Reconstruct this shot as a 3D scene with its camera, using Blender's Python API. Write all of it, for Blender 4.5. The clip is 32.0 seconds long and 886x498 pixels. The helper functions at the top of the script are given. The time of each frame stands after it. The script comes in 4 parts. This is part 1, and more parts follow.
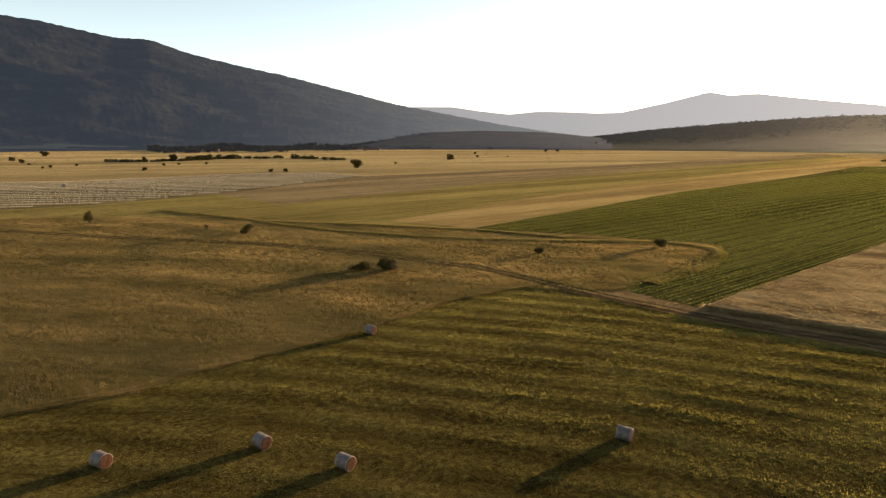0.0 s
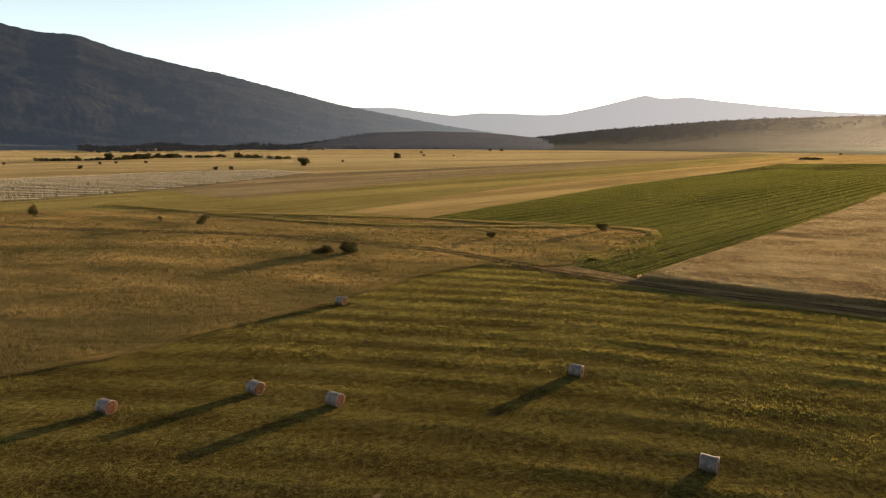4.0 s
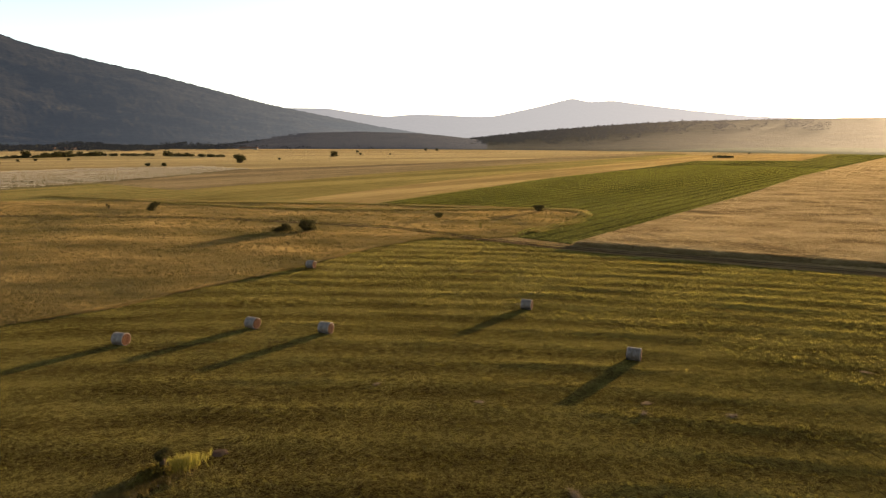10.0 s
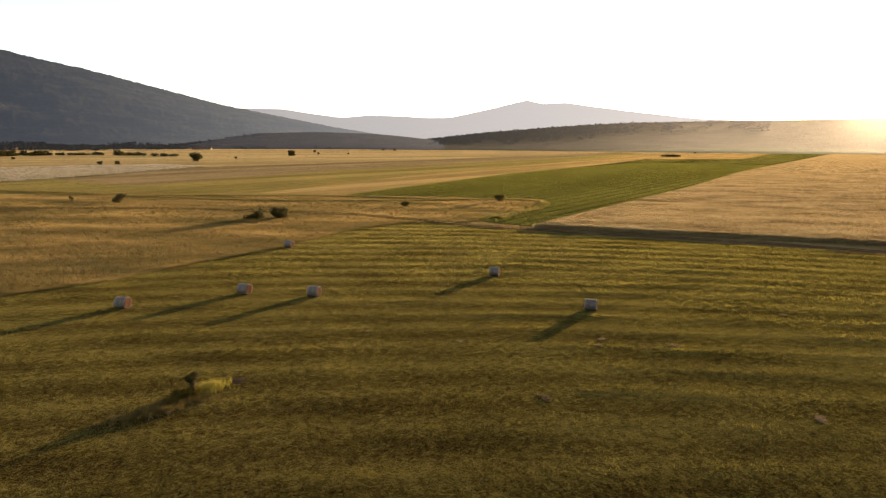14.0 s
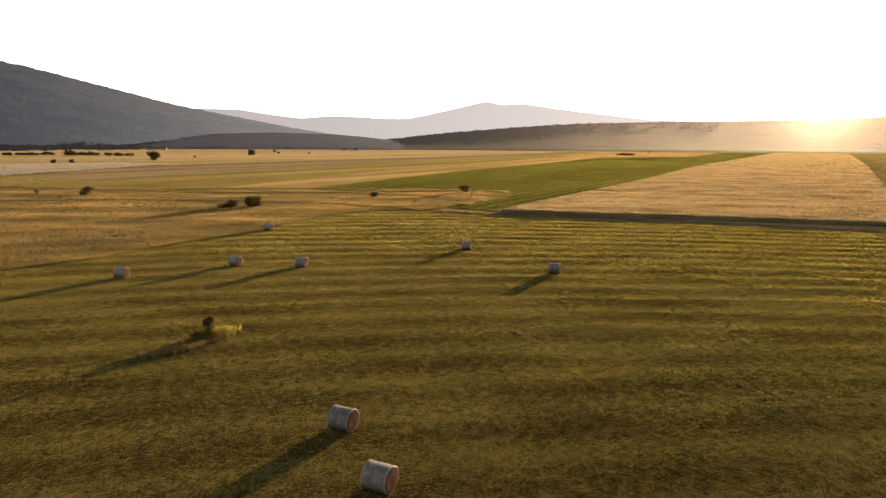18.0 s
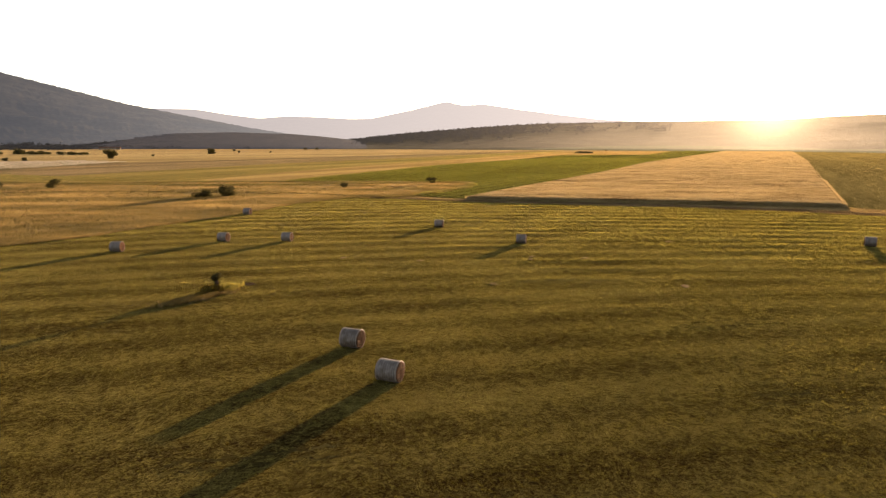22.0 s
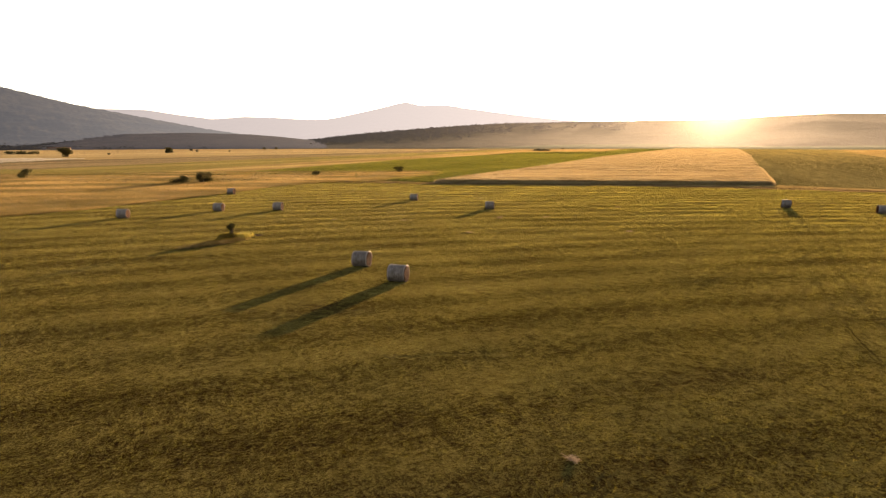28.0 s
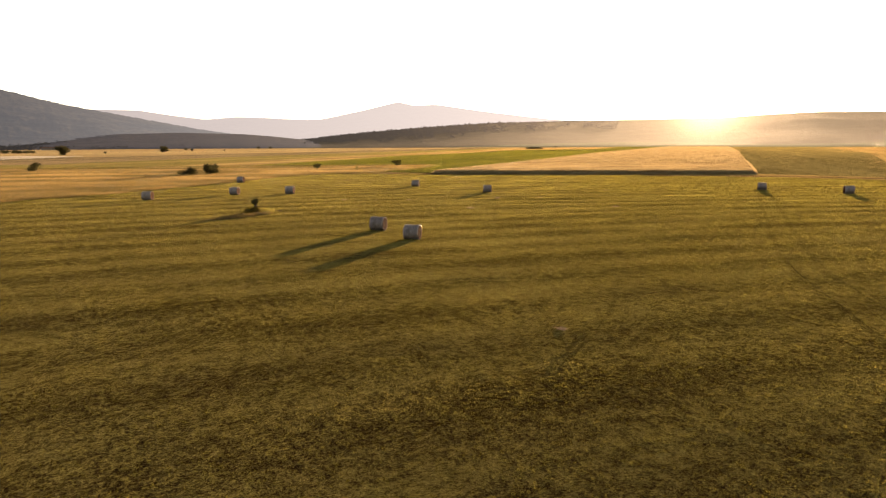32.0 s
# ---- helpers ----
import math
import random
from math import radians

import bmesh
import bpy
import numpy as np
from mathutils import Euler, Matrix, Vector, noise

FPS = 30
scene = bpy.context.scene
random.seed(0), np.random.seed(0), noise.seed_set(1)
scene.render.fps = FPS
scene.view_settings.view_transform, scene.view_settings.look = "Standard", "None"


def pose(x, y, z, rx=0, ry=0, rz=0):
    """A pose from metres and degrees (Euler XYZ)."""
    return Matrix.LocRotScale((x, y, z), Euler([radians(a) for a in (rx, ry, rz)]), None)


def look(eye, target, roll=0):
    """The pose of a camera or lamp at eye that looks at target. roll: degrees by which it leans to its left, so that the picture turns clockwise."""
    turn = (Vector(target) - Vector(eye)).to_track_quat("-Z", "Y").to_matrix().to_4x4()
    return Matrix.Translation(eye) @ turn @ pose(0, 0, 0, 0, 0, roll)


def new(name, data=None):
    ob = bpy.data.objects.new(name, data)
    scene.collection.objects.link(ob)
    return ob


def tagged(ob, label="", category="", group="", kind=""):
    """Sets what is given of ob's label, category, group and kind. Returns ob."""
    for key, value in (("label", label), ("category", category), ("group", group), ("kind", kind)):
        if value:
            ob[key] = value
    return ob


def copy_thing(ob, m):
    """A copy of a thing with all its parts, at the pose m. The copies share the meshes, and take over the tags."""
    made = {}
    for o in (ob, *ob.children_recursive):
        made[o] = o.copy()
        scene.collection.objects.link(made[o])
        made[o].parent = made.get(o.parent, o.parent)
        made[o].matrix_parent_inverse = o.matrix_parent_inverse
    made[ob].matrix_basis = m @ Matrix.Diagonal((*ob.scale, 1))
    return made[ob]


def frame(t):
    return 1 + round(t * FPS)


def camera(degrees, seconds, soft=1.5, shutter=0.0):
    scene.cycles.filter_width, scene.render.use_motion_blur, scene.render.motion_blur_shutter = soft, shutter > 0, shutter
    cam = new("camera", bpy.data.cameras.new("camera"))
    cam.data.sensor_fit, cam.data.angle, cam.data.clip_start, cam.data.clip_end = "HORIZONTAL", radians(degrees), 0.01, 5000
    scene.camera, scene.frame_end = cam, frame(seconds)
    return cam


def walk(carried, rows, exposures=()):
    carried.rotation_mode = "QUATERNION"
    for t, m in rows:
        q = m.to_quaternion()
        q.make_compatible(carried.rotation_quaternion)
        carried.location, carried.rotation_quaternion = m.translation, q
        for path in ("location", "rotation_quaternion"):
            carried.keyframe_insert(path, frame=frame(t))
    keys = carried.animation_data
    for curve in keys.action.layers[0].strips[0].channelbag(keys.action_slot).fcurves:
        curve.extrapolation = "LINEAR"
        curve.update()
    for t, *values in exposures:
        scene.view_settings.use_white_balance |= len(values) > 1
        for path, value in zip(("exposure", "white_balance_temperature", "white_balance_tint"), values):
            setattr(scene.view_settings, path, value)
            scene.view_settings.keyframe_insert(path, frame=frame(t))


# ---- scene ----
cam = camera(74.46, 32.0, 1.2)
PATH = [
    (0.0, -0.157, -0.160, 26.772, 79.036, 0.005, -0.989),
    (1.0, -0.820, -1.984, 26.185, 79.039, -0.025, -2.362),
    (2.0, -1.546, -3.808, 25.560, 79.064, -0.064, -3.760),
    (3.0, -2.321, -5.580, 24.903, 79.115, -0.108, -5.132),
    (3.5, -2.720, -6.447, 24.577, 79.137, -0.124, -5.771),
    (5.5, -4.431, -9.942, 23.316, 79.185, -0.145, -7.983),
    (6.5, -5.296, -11.656, 22.688, 79.214, -0.168, -9.046),
    (7.5, -6.178, -13.336, 22.066, 79.242, -0.201, -10.103),
    (8.5, -7.091, -15.005, 21.439, 79.276, -0.244, -11.170),
    (9.5, -8.029, -16.656, 20.792, 79.321, -0.283, -12.249),
    (10.5, -8.983, -18.300, 20.131, 79.371, -0.318, -13.325),
    (11.5, -9.949, -19.946, 19.475, 79.429, -0.346, -14.384),
    (12.5, -10.922, -21.598, 18.842, 79.475, -0.360, -15.435),
    (13.5, -11.927, -23.238, 18.244, 79.496, -0.362, -16.488),
    (14.5, -12.939, -24.822, 17.644, 79.523, -0.353, -17.510),
    (16.5, -14.976, -27.875, 16.379, 79.644, -0.325, -19.481),
    (17.5, -15.981, -29.330, 15.799, 79.642, -0.307, -20.419),
    (18.5, -17.006, -30.766, 15.210, 79.645, -0.285, -21.358),
    (19.5, -18.045, -32.205, 14.609, 79.667, -0.265, -22.296),
    (20.5, -19.103, -33.647, 14.017, 79.678, -0.230, -23.236),
    (21.5, -20.182, -35.089, 13.422, 79.685, -0.196, -24.178),
    (22.5, -21.274, -36.504, 12.814, 79.715, -0.184, -25.129),
    (23.5, -22.360, -37.864, 12.198, 79.761, -0.163, -26.097),
    (24.5, -23.432, -39.189, 11.598, 79.794, -0.124, -27.037),
    (25.5, -24.493, -40.494, 11.014, 79.800, -0.089, -27.893),
    (27.5, -26.634, -43.106, 9.933, 79.780, 0.020, -28.532),
    (28.5, -27.707, -44.421, 9.406, 79.783, 0.082, -28.679),
    (29.5, -28.789, -45.766, 8.910, 79.774, 0.132, -28.832),
    (30.5, -29.878, -47.134, 8.433, 79.772, 0.178, -29.000),
    (31.5, -30.974, -48.505, 7.960, 79.772, 0.218, -29.181),
    (32.0, -31.525, -49.189, 7.730, 79.765, 0.232, -29.277),
]
walk(cam, [(t, pose(*row)) for t, *row in PATH], exposures=[(0.0, 1.72, 6550, 11), (7.0, 1.85, 6650, 11.5), (14.0, 1.98, 6850, 13), (20.0, 2.12, 7200, 18.5), (32.0, 2.27, 7500, 20.5)])

# ---- world and sun ----
SUN_AZ, SUN_EL = 53.8, 5.0   # degrees, clockwise from +y
world = bpy.data.worlds.new("world")
scene.world = world
world.use_nodes = True
wn, wl = world.node_tree.nodes, world.node_tree.links
sky = wn.new("ShaderNodeTexSky")
sky.sky_type, sky.sun_disc = "NISHITA", False
sky.sun_elevation, sky.sun_rotation = radians(SUN_EL), radians(SUN_AZ)
sky.altitude, sky.air_density, sky.dust_density, sky.ozone_density = 600, 1.0, 1.5, 1.0
grey = wn.new("ShaderNodeHueSaturation")   # thin evening haze pales the sky
grey.inputs["Saturation"].default_value = 0.68
wl.new(sky.outputs[0], grey.inputs["Color"])
up = wn.new("ShaderNodeSeparateXYZ")
wl.new(wn.new("ShaderNodeTexCoord").outputs["Generated"], up.inputs[0])
low = wn.new("ShaderNodeMath")
low.operation, low.inputs[0].default_value = "SUBTRACT", 1.0
wl.new(up.outputs["Z"], low.inputs[1])
veil = wn.new("ShaderNodeMath")   # haze thickens smoothly towards the horizon
veil.operation, veil.inputs[1].default_value = "POWER", 5.0
wl.new(low.outputs[0], veil.inputs[0])
hazy = wn.new("ShaderNodeMix")
hazy.data_type, hazy.blend_type = "RGBA", "ADD"
wl.new(veil.outputs[0], hazy.inputs[0])
wl.new(grey.outputs[0], hazy.inputs[6])
hazy.inputs[7].default_value = (1.1, 1.55, 2.0, 1)
wl.new(hazy.outputs[2], wn["Background"].inputs[0])
wn["Background"].inputs[1].default_value = 0.105
sa, se = radians(SUN_AZ), radians(SUN_EL)
SUN_DIR = Vector((math.sin(sa) * math.cos(se), math.cos(sa) * math.cos(se), math.sin(se)))
sun = new("sun", bpy.data.lights.new("sun", "SUN"))
sun.data.energy, sun.data.angle, sun.data.color = 5.0, radians(0.6), (1.0, 0.72, 0.43)
sun.matrix_world = look(SUN_DIR * 100, (0, 0, 0))


# ---- materials ----
class Nodes:
    """Short hand for building one node material."""

    def __init__(self, name):
        self.mat = bpy.data.materials.new(name)
        self.mat.use_nodes = True
        self.tree = self.mat.node_tree
        self.out = self.tree.nodes["Material Output"]
        self.bsdf = self.tree.nodes["Principled BSDF"]

    def node(self, kind, **inputs):
        n = self.tree.nodes.new(kind)
        for key, value in inputs.items():
            self.put(n.inputs[key.replace("_", " ")], value)
        return n

    def put(self, socket, value):
        if isinstance(value, bpy.types.NodeSocket):
            self.tree.links.new(value, socket)
        else:
            socket.default_value = value

    def maths(self, op, a, b=0.0, c=0.0):
        n = self.tree.nodes.new("ShaderNodeMath")
        n.operation = op
        for s, v in zip(n.inputs, (a, b, c)):
            self.put(s, v)
        return n.outputs[0]

    def place(self):
        return self.tree.nodes.new("ShaderNodeNewGeometry").outputs["Position"]

    def noise(self, vec, scale, detail=4.0, rough=0.55):
        n = self.node("ShaderNodeTexNoise", Vector=vec, Scale=scale, Detail=detail, Roughness=rough)
        return n.outputs["Fac"]

    def ramp(self, fac, *stops):
        n = self.tree.nodes.new("ShaderNodeValToRGB")
        el = n.color_ramp.elements
        while len(el) < len(stops):
            el.new(0.5)
        for e, (p, col) in zip(el, stops):
            e.position, e.color = p, (*col, 1)
        self.put(n.inputs[0], fac)
        return n.outputs[0]

    def mix(self, fac, a, b, blend="MIX"):
        n = self.tree.nodes.new("ShaderNodeMix")
        n.data_type, n.blend_type = "RGBA", blend
        for key, v in ((0, fac), (6, a), (7, b)):
            if key and not isinstance(v, bpy.types.NodeSocket):
                v = (*v, 1)
            self.put(n.inputs[key], v)
        return n.outputs[2]

    def bump(self, height, strength=0.5, distance=0.1):
        n = self.node("ShaderNodeBump", Strength=strength, Distance=distance, Height=height)
        self.put(self.bsdf.inputs["Normal"], n.outputs[0])

    def finish(self, colour, rough=0.8, spec=0.3, translucent=0.0, tcol=None):
        self.put(self.bsdf.inputs["Base Color"], colour if isinstance(colour, bpy.types.NodeSocket) else (*colour, 1))
        self.put(self.bsdf.inputs["Roughness"], rough)
        self.put(self.bsdf.inputs["Specular IOR Level"], spec)
        if translucent:
            tr = self.node("ShaderNodeBsdfTranslucent")
            self.put(tr.inputs[0], tcol or colour)
            m = self.node("ShaderNodeMixShader", Fac=translucent)
            self.tree.links.new(self.bsdf.outputs[0], m.inputs[1])
            self.tree.links.new(tr.outputs[0], m.inputs[2])
            self.tree.links.new(m.outputs[0], self.out.inputs[0])
        return self.mat


def scaled(n, stretch, azimuth):
    """Coordinates drawn out along an azimuth (degrees)."""
    t = n.node("ShaderNodeMapping", Vector=n.place())
    t.inputs["Rotation"].default_value = (0, 0, radians(azimuth))
    m = n.node("ShaderNodeMapping", Vector=t.outputs[0])
    m.inputs["Scale"].default_value = (1.0, 1.0 / stretch, 1.0)
    return m.outputs[0]


def soil_mat(name, dark, mid, light, patch=0.05, fine=1.5, turn=0.0, stretch=1.0, bump=1.0, rough=1.0, spec=0.0, depth=0.2, sheen=0.0, sheen_col=(1, 1, 1)):
    """Field surface: broad patches and fine mottling, both drawn out along the rows (azimuth turn)."""
    n = Nodes(name)
    vec = scaled(n, stretch, turn)
    a = n.noise(vec, patch, 5, 0.6)
    b = n.noise(vec, fine, 6, 0.7)
    c = n.noise(n.place(), fine * 5, 4, 0.7)
    f = n.maths("ADD", n.maths("MULTIPLY", a, 0.5), n.maths("ADD", n.maths("MULTIPLY", b, 0.35), n.maths("MULTIPLY", c, 0.15)))
    col = n.ramp(f, (0.42, dark), (0.5, mid), (0.58, light))
    e = n.noise(n.place(), fine * 16, 3, 0.7)
    n.bump(n.maths("ADD", n.maths("ADD", b, c), n.maths("MULTIPLY", e, 0.35)), bump, depth)
    n.put(n.bsdf.inputs["Sheen Weight"], sheen)
    n.put(n.bsdf.inputs["Sheen Roughness"], 0.3)
    n.put(n.bsdf.inputs["Sheen Tint"], n.ramp(f, (0.42, [0.35 * q for q in sheen_col]), (0.5, sheen_col), (0.58, [min(1.0, 1.7 * q) for q in sheen_col])))
    return n.finish(col, rough, spec)


SWATH, CREST = 5.2, 34.5   # width of a mowing swath and the place of one crest, in metres across the lines


def swath_wave(n, warp):
    """Cosine over the mowing lines, 1 on a crest."""
    sep = n.node("ShaderNodeSeparateXYZ", Vector=n.place())
    x = n.maths("MAXIMUM", sep.outputs["X"], -40.0)
    v = n.maths("ADD", sep.outputs["Y"], n.maths("MULTIPLY_ADD", x, 0.27, n.maths("MULTIPLY", n.maths("MULTIPLY", x, x), 0.0024)))
    v = n.maths("MULTIPLY_ADD", warp, 2.0, n.maths("ADD", v, -1.0 - CREST))
    return n.maths("COSINE", n.maths("MULTIPLY", v, 6.2832 / SWATH))


def blade_mat(name, cols, patch=0.08, translucent=0.45, rough=0.6, spec=0.25, weight=0.5, turn=0.0, stretch=1.0, swath=0.0, clump=0.0, rugged=0.9):
    """Leaves and stalks: each one its own tint, with patches over the field and small clumps (clump: how many a metre)."""
    n = Nodes(name)
    rnd = n.tree.nodes.new("ShaderNodeNewGeometry").outputs["Random Per Island"]
    a = n.noise(scaled(n, stretch, turn), patch, 5, 0.6)
    f = n.maths("ADD", n.maths("MULTIPLY", rnd, weight), n.maths("MULTIPLY", n.maths("MULTIPLY_ADD", a, 2.4, -0.7), 1 - weight))
    if clump:
        c = n.noise(n.place(), clump, 3, 0.75)
        f = n.maths("MULTIPLY_ADD", n.maths("ADD", c, -0.5), rugged, f)
    if swath:
        f = n.maths("MULTIPLY_ADD", swath_wave(n, a), swath, f)
    k = len(cols)
    col = n.ramp(f, *[(0.1 + 0.8 * i / (k - 1), c) for i, c in enumerate(cols)])
    return n.finish(col, rough, spec, translucent)


def meadow_mat(name, dark, mid, light, sheen):
    """Mown sward: brown and green patches, faint mowing lines, tufts and single blades, with a grassy sheen; its
    darkest colours also hold the shade between blades.
    """
    n = Nodes(name)
    p = n.place()
    row = scaled(n, 2.2, 106)
    a = n.noise(row, 0.12, 4, 0.6)
    line = n.maths("MULTIPLY_ADD", swath_wave(n, a), 0.10, 0.5)
    b = n.noise(p, 1.5, 4, 0.6)
    c = n.noise(p, 5.0, 5, 0.8)
    e = n.noise(p, 16.0, 4, 0.85)
    g = n.noise(p, 70.0, 2, 0.7)
    f = 0.0
    for k, w in ((a, 0.10), (line, 0.11), (b, 0.13), (c, 0.26), (e, 0.33), (g, 0.07)):
        f = n.maths("MULTIPLY_ADD", k, w, f)
    # the dark stop paints shade between the blades into the colour
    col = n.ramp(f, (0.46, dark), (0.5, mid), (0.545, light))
    glow = n.ramp(f, (0.46, (0.10, 0.068, 0.022)), (0.5, (0.46, 0.39, 0.10)), (0.545, (1.0, 0.88, 0.24)))
    n.put(n.bsdf.inputs["Sheen Weight"], sheen)
    n.put(n.bsdf.inputs["Sheen Roughness"], 0.24)
    n.put(n.bsdf.inputs["Sheen Tint"], glow)
    n.bump(n.maths("ADD", n.maths("ADD", b, c), n.maths("MULTIPLY", e, 0.5)), 1.0, 0.16)
    return n.finish(col, 1.0, 0.0)


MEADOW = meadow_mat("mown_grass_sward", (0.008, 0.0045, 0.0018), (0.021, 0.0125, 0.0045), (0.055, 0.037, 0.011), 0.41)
MEADOW_BLADE = blade_mat("mown_grass", [(0.056, 0.035, 0.010), (0.104, 0.087, 0.016), (0.165, 0.145, 0.025), (0.252, 0.198, 0.044)], 0.22, 0.7, 0.5, 0.32, 0.28, 106, 2.5, 0.09, 2.6, 1.0)
ROUGH = soil_mat("dry_grass_soil", (0.075, 0.060, 0.018), (0.125, 0.092, 0.029), (0.185, 0.130, 0.046), 0.06, 0.9, 105, 4.0, 1.0, depth=0.2)
ROUGH_BLADE = blade_mat("tall_dry_grass", [(0.052, 0.040, 0.012), (0.112, 0.084, 0.025), (0.198, 0.134, 0.044), (0.300, 0.205, 0.076)], 0.10, 0.65, 0.5, 0.3, 0.12, 105, 3.0, 0.0, 1.1, 0.55)
GOLD = soil_mat("far_golden_grass", (0.190, 0.138, 0.062), (0.268, 0.198, 0.090), (0.355, 0.268, 0.128), 0.012, 0.25, 75, 10.0, depth=1.0, sheen=0.3, sheen_col=(0.485, 0.366, 0.179))
BROWN = soil_mat("stubble_brown", (0.082, 0.064, 0.034), (0.130, 0.101, 0.054), (0.190, 0.146, 0.080), 0.03, 0.45, 53.6, 14.0, depth=0.5, sheen=0.3, sheen_col=(0.36, 0.25, 0.13))
OLIVE = soil_mat("olive_grass", (0.102, 0.078, 0.025), (0.153, 0.115, 0.038), (0.219, 0.157, 0.059), 0.03, 0.45, 53.6, 14.0, depth=0.5, sheen=0.3, sheen_col=(0.38, 0.31, 0.10))
TAN = soil_mat("tan_stubble", (0.170, 0.112, 0.048), (0.245, 0.163, 0.070), (0.330, 0.224, 0.100), 0.04, 0.6, 53.6, 14.0, depth=0.5, sheen=0.3, sheen_col=(0.500, 0.382, 0.117))
GREEN_LOW = soil_mat("low_green_growth", (0.09, 0.074, 0.026), (0.14, 0.112, 0.041), (0.19, 0.148, 0.056), 0.03, 0.5, 53.6, 12.0, depth=0.5)
CROP_SOIL = soil_mat("crop_soil", (0.034, 0.032, 0.011), (0.060, 0.055, 0.017), (0.092, 0.082, 0.026), 0.03, 0.8, 53.6, 12.0, 1.0, depth=0.25, sheen=0.07, sheen_col=(0.40, 0.40, 0.08))
CROP_LEAF = blade_mat("crop_leaf", [(0.125, 0.130, 0.020), (0.175, 0.170, 0.027), (0.230, 0.212, 0.039)], 0.05, 0.65, 0.6, 0.2, 0.3, 53.6, 6.0, 0.0, 0.8, 0.6)
WHEAT = soil_mat("ripe_wheat", (0.105, 0.068, 0.030), (0.180, 0.122, 0.056), (0.280, 0.200, 0.098), 0.12, 2.2, 105, 2.5, 1.0, depth=0.2, sheen=0.3, sheen_col=(0.533, 0.398, 0.20))
WHEAT_BLADE = blade_mat("wheat_ear", [(0.185, 0.130, 0.060), (0.285, 0.208, 0.098), (0.400, 0.300, 0.150)], 0.15, 0.6, 0.42, 0.4, 0.4, 105, 2.0, 0.0, 1.3, 1.1)
DIRT = soil_mat("bare_earth", (0.050, 0.033, 0.019), (0.095, 0.064, 0.037), (0.150, 0.102, 0.060), 0.2, 2.0)
LEAF_DARK = blade_mat("shrub_leaf", [(0.020, 0.018, 0.008), (0.040, 0.036, 0.013), (0.075, 0.064, 0.022)], 0.5, 0.35, 0.9, 0.03)
LEAF_YELLOW = blade_mat("weed_leaf", [(0.040, 0.042, 0.005), (0.088, 0.076, 0.010), (0.128, 0.103, 0.020)], 0.8, 0.5)


VINE_SOIL = soil_mat("vineyard_soil", (0.060, 0.048, 0.022), (0.105, 0.084, 0.040), (0.165, 0.132, 0.068), 0.05, 0.35, 80, 16.0, sheen=0.1, sheen_col=(0.4, 0.33, 0.22))


# ---- building helpers ----
def mesh_np(name, verts, faces, mat):
    """A mesh from numpy arrays; faces all of one size."""
    verts, faces = np.asarray(verts, np.float32), np.asarray(faces, np.int32)
    me = bpy.data.meshes.new(name)
    k = faces.shape[1]
    me.vertices.add(len(verts))
    me.vertices.foreach_set("co", verts.ravel())
    me.loops.add(faces.size)
    me.loops.foreach_set("vertex_index", faces.ravel())
    me.polygons.add(len(faces))
    me.polygons.foreach_set("loop_start", np.arange(0, faces.size, k, dtype=np.int32))
    me.update(calc_edges=True)
    me.materials.append(mat)
    return me


def link_np(name, verts, faces, mat, smooth=False):
    me = mesh_np(name, verts, faces, mat)
    if smooth:
        me.polygons.foreach_set("use_smooth", np.ones(len(faces), bool))
    return new(name, me)


def structure(ob, label, category):
    return tagged(ob, label, category, kind="structure")


def stuff(ob, label, category):
    return tagged(ob, label, category, kind="stuff")


def resample(line, n, power=1.0):
    line = np.asarray(line, float)
    d = np.r_[0, np.cumsum(np.hypot(*np.diff(line, axis=0).T))]
    s = np.linspace(0, 1, n) ** power * d[-1]
    return np.c_[np.interp(s, d, line[:, 0]), np.interp(s, d, line[:, 1])]


def wave_noise(x, y, seed, size, octaves=4):
    """Smooth pseudo-random relief from summed sines; about -1 to 1."""
    rng = np.random.default_rng(seed)
    out, amp, tot = np.zeros_like(x), 1.0, 0.0
    for o in range(octaves):
        for _ in range(5):
            a, ph = rng.uniform(0, 2 * np.pi, 2)
            k = 2 * np.pi / size * rng.uniform(0.7, 1.4) * 2 ** o
            out += amp * np.sin(k * (x * np.cos(a) + y * np.sin(a)) + ph) / 2.2
        tot += amp
        amp *= 0.55
    return out / tot


def patch_grid(a, b, n, m, power=1.0):
    """Points between two border lines, n along and m across."""
    pa, pb = resample(a, n, power), resample(b, n, power)
    s = np.linspace(0, 1, m)[None, :, None]
    return pa[:, None] * (1 - s) + pb[:, None] * s


def grid_faces(n, m):
    i = (np.arange(n - 1)[:, None] * m + np.arange(m - 1)).ravel()
    return np.c_[i, i + m, i + m + 1, i + 1]


def field(name, a, b, n, m, z, mat, label, category="field", relief=None, power=1.0, skirt=0.0):
    g = patch_grid(a, b, n, m, power)
    x, y = g[..., 0].copy(), g[..., 1].copy()
    zz = np.full_like(x, z) + (relief(x, y) if relief else 0)
    if skirt:
        x, y, zz = (np.pad(q, 1, mode="edge") for q in (x, y, zz))
        for side in (np.s_[0, :], np.s_[-1, :], np.s_[:, 0], np.s_[:, -1]):
            zz[side] = -0.1
        n, m = n + 2, m + 2
    f = grid_faces(n, m)
    p, q = f[len(f) // 2][[0, 1]], f[len(f) // 2][[0, 3]]
    xy = np.c_[x.ravel(), y.ravel()]
    u, v = xy[p[1]] - xy[p[0]], xy[q[1]] - xy[q[0]]
    if u[0] * v[1] - u[1] * v[0] < 0:
        f = f[:, ::-1]
    ob = link_np(name, np.c_[xy, zz.ravel()], f, mat, True)
    return structure(ob, label, category)


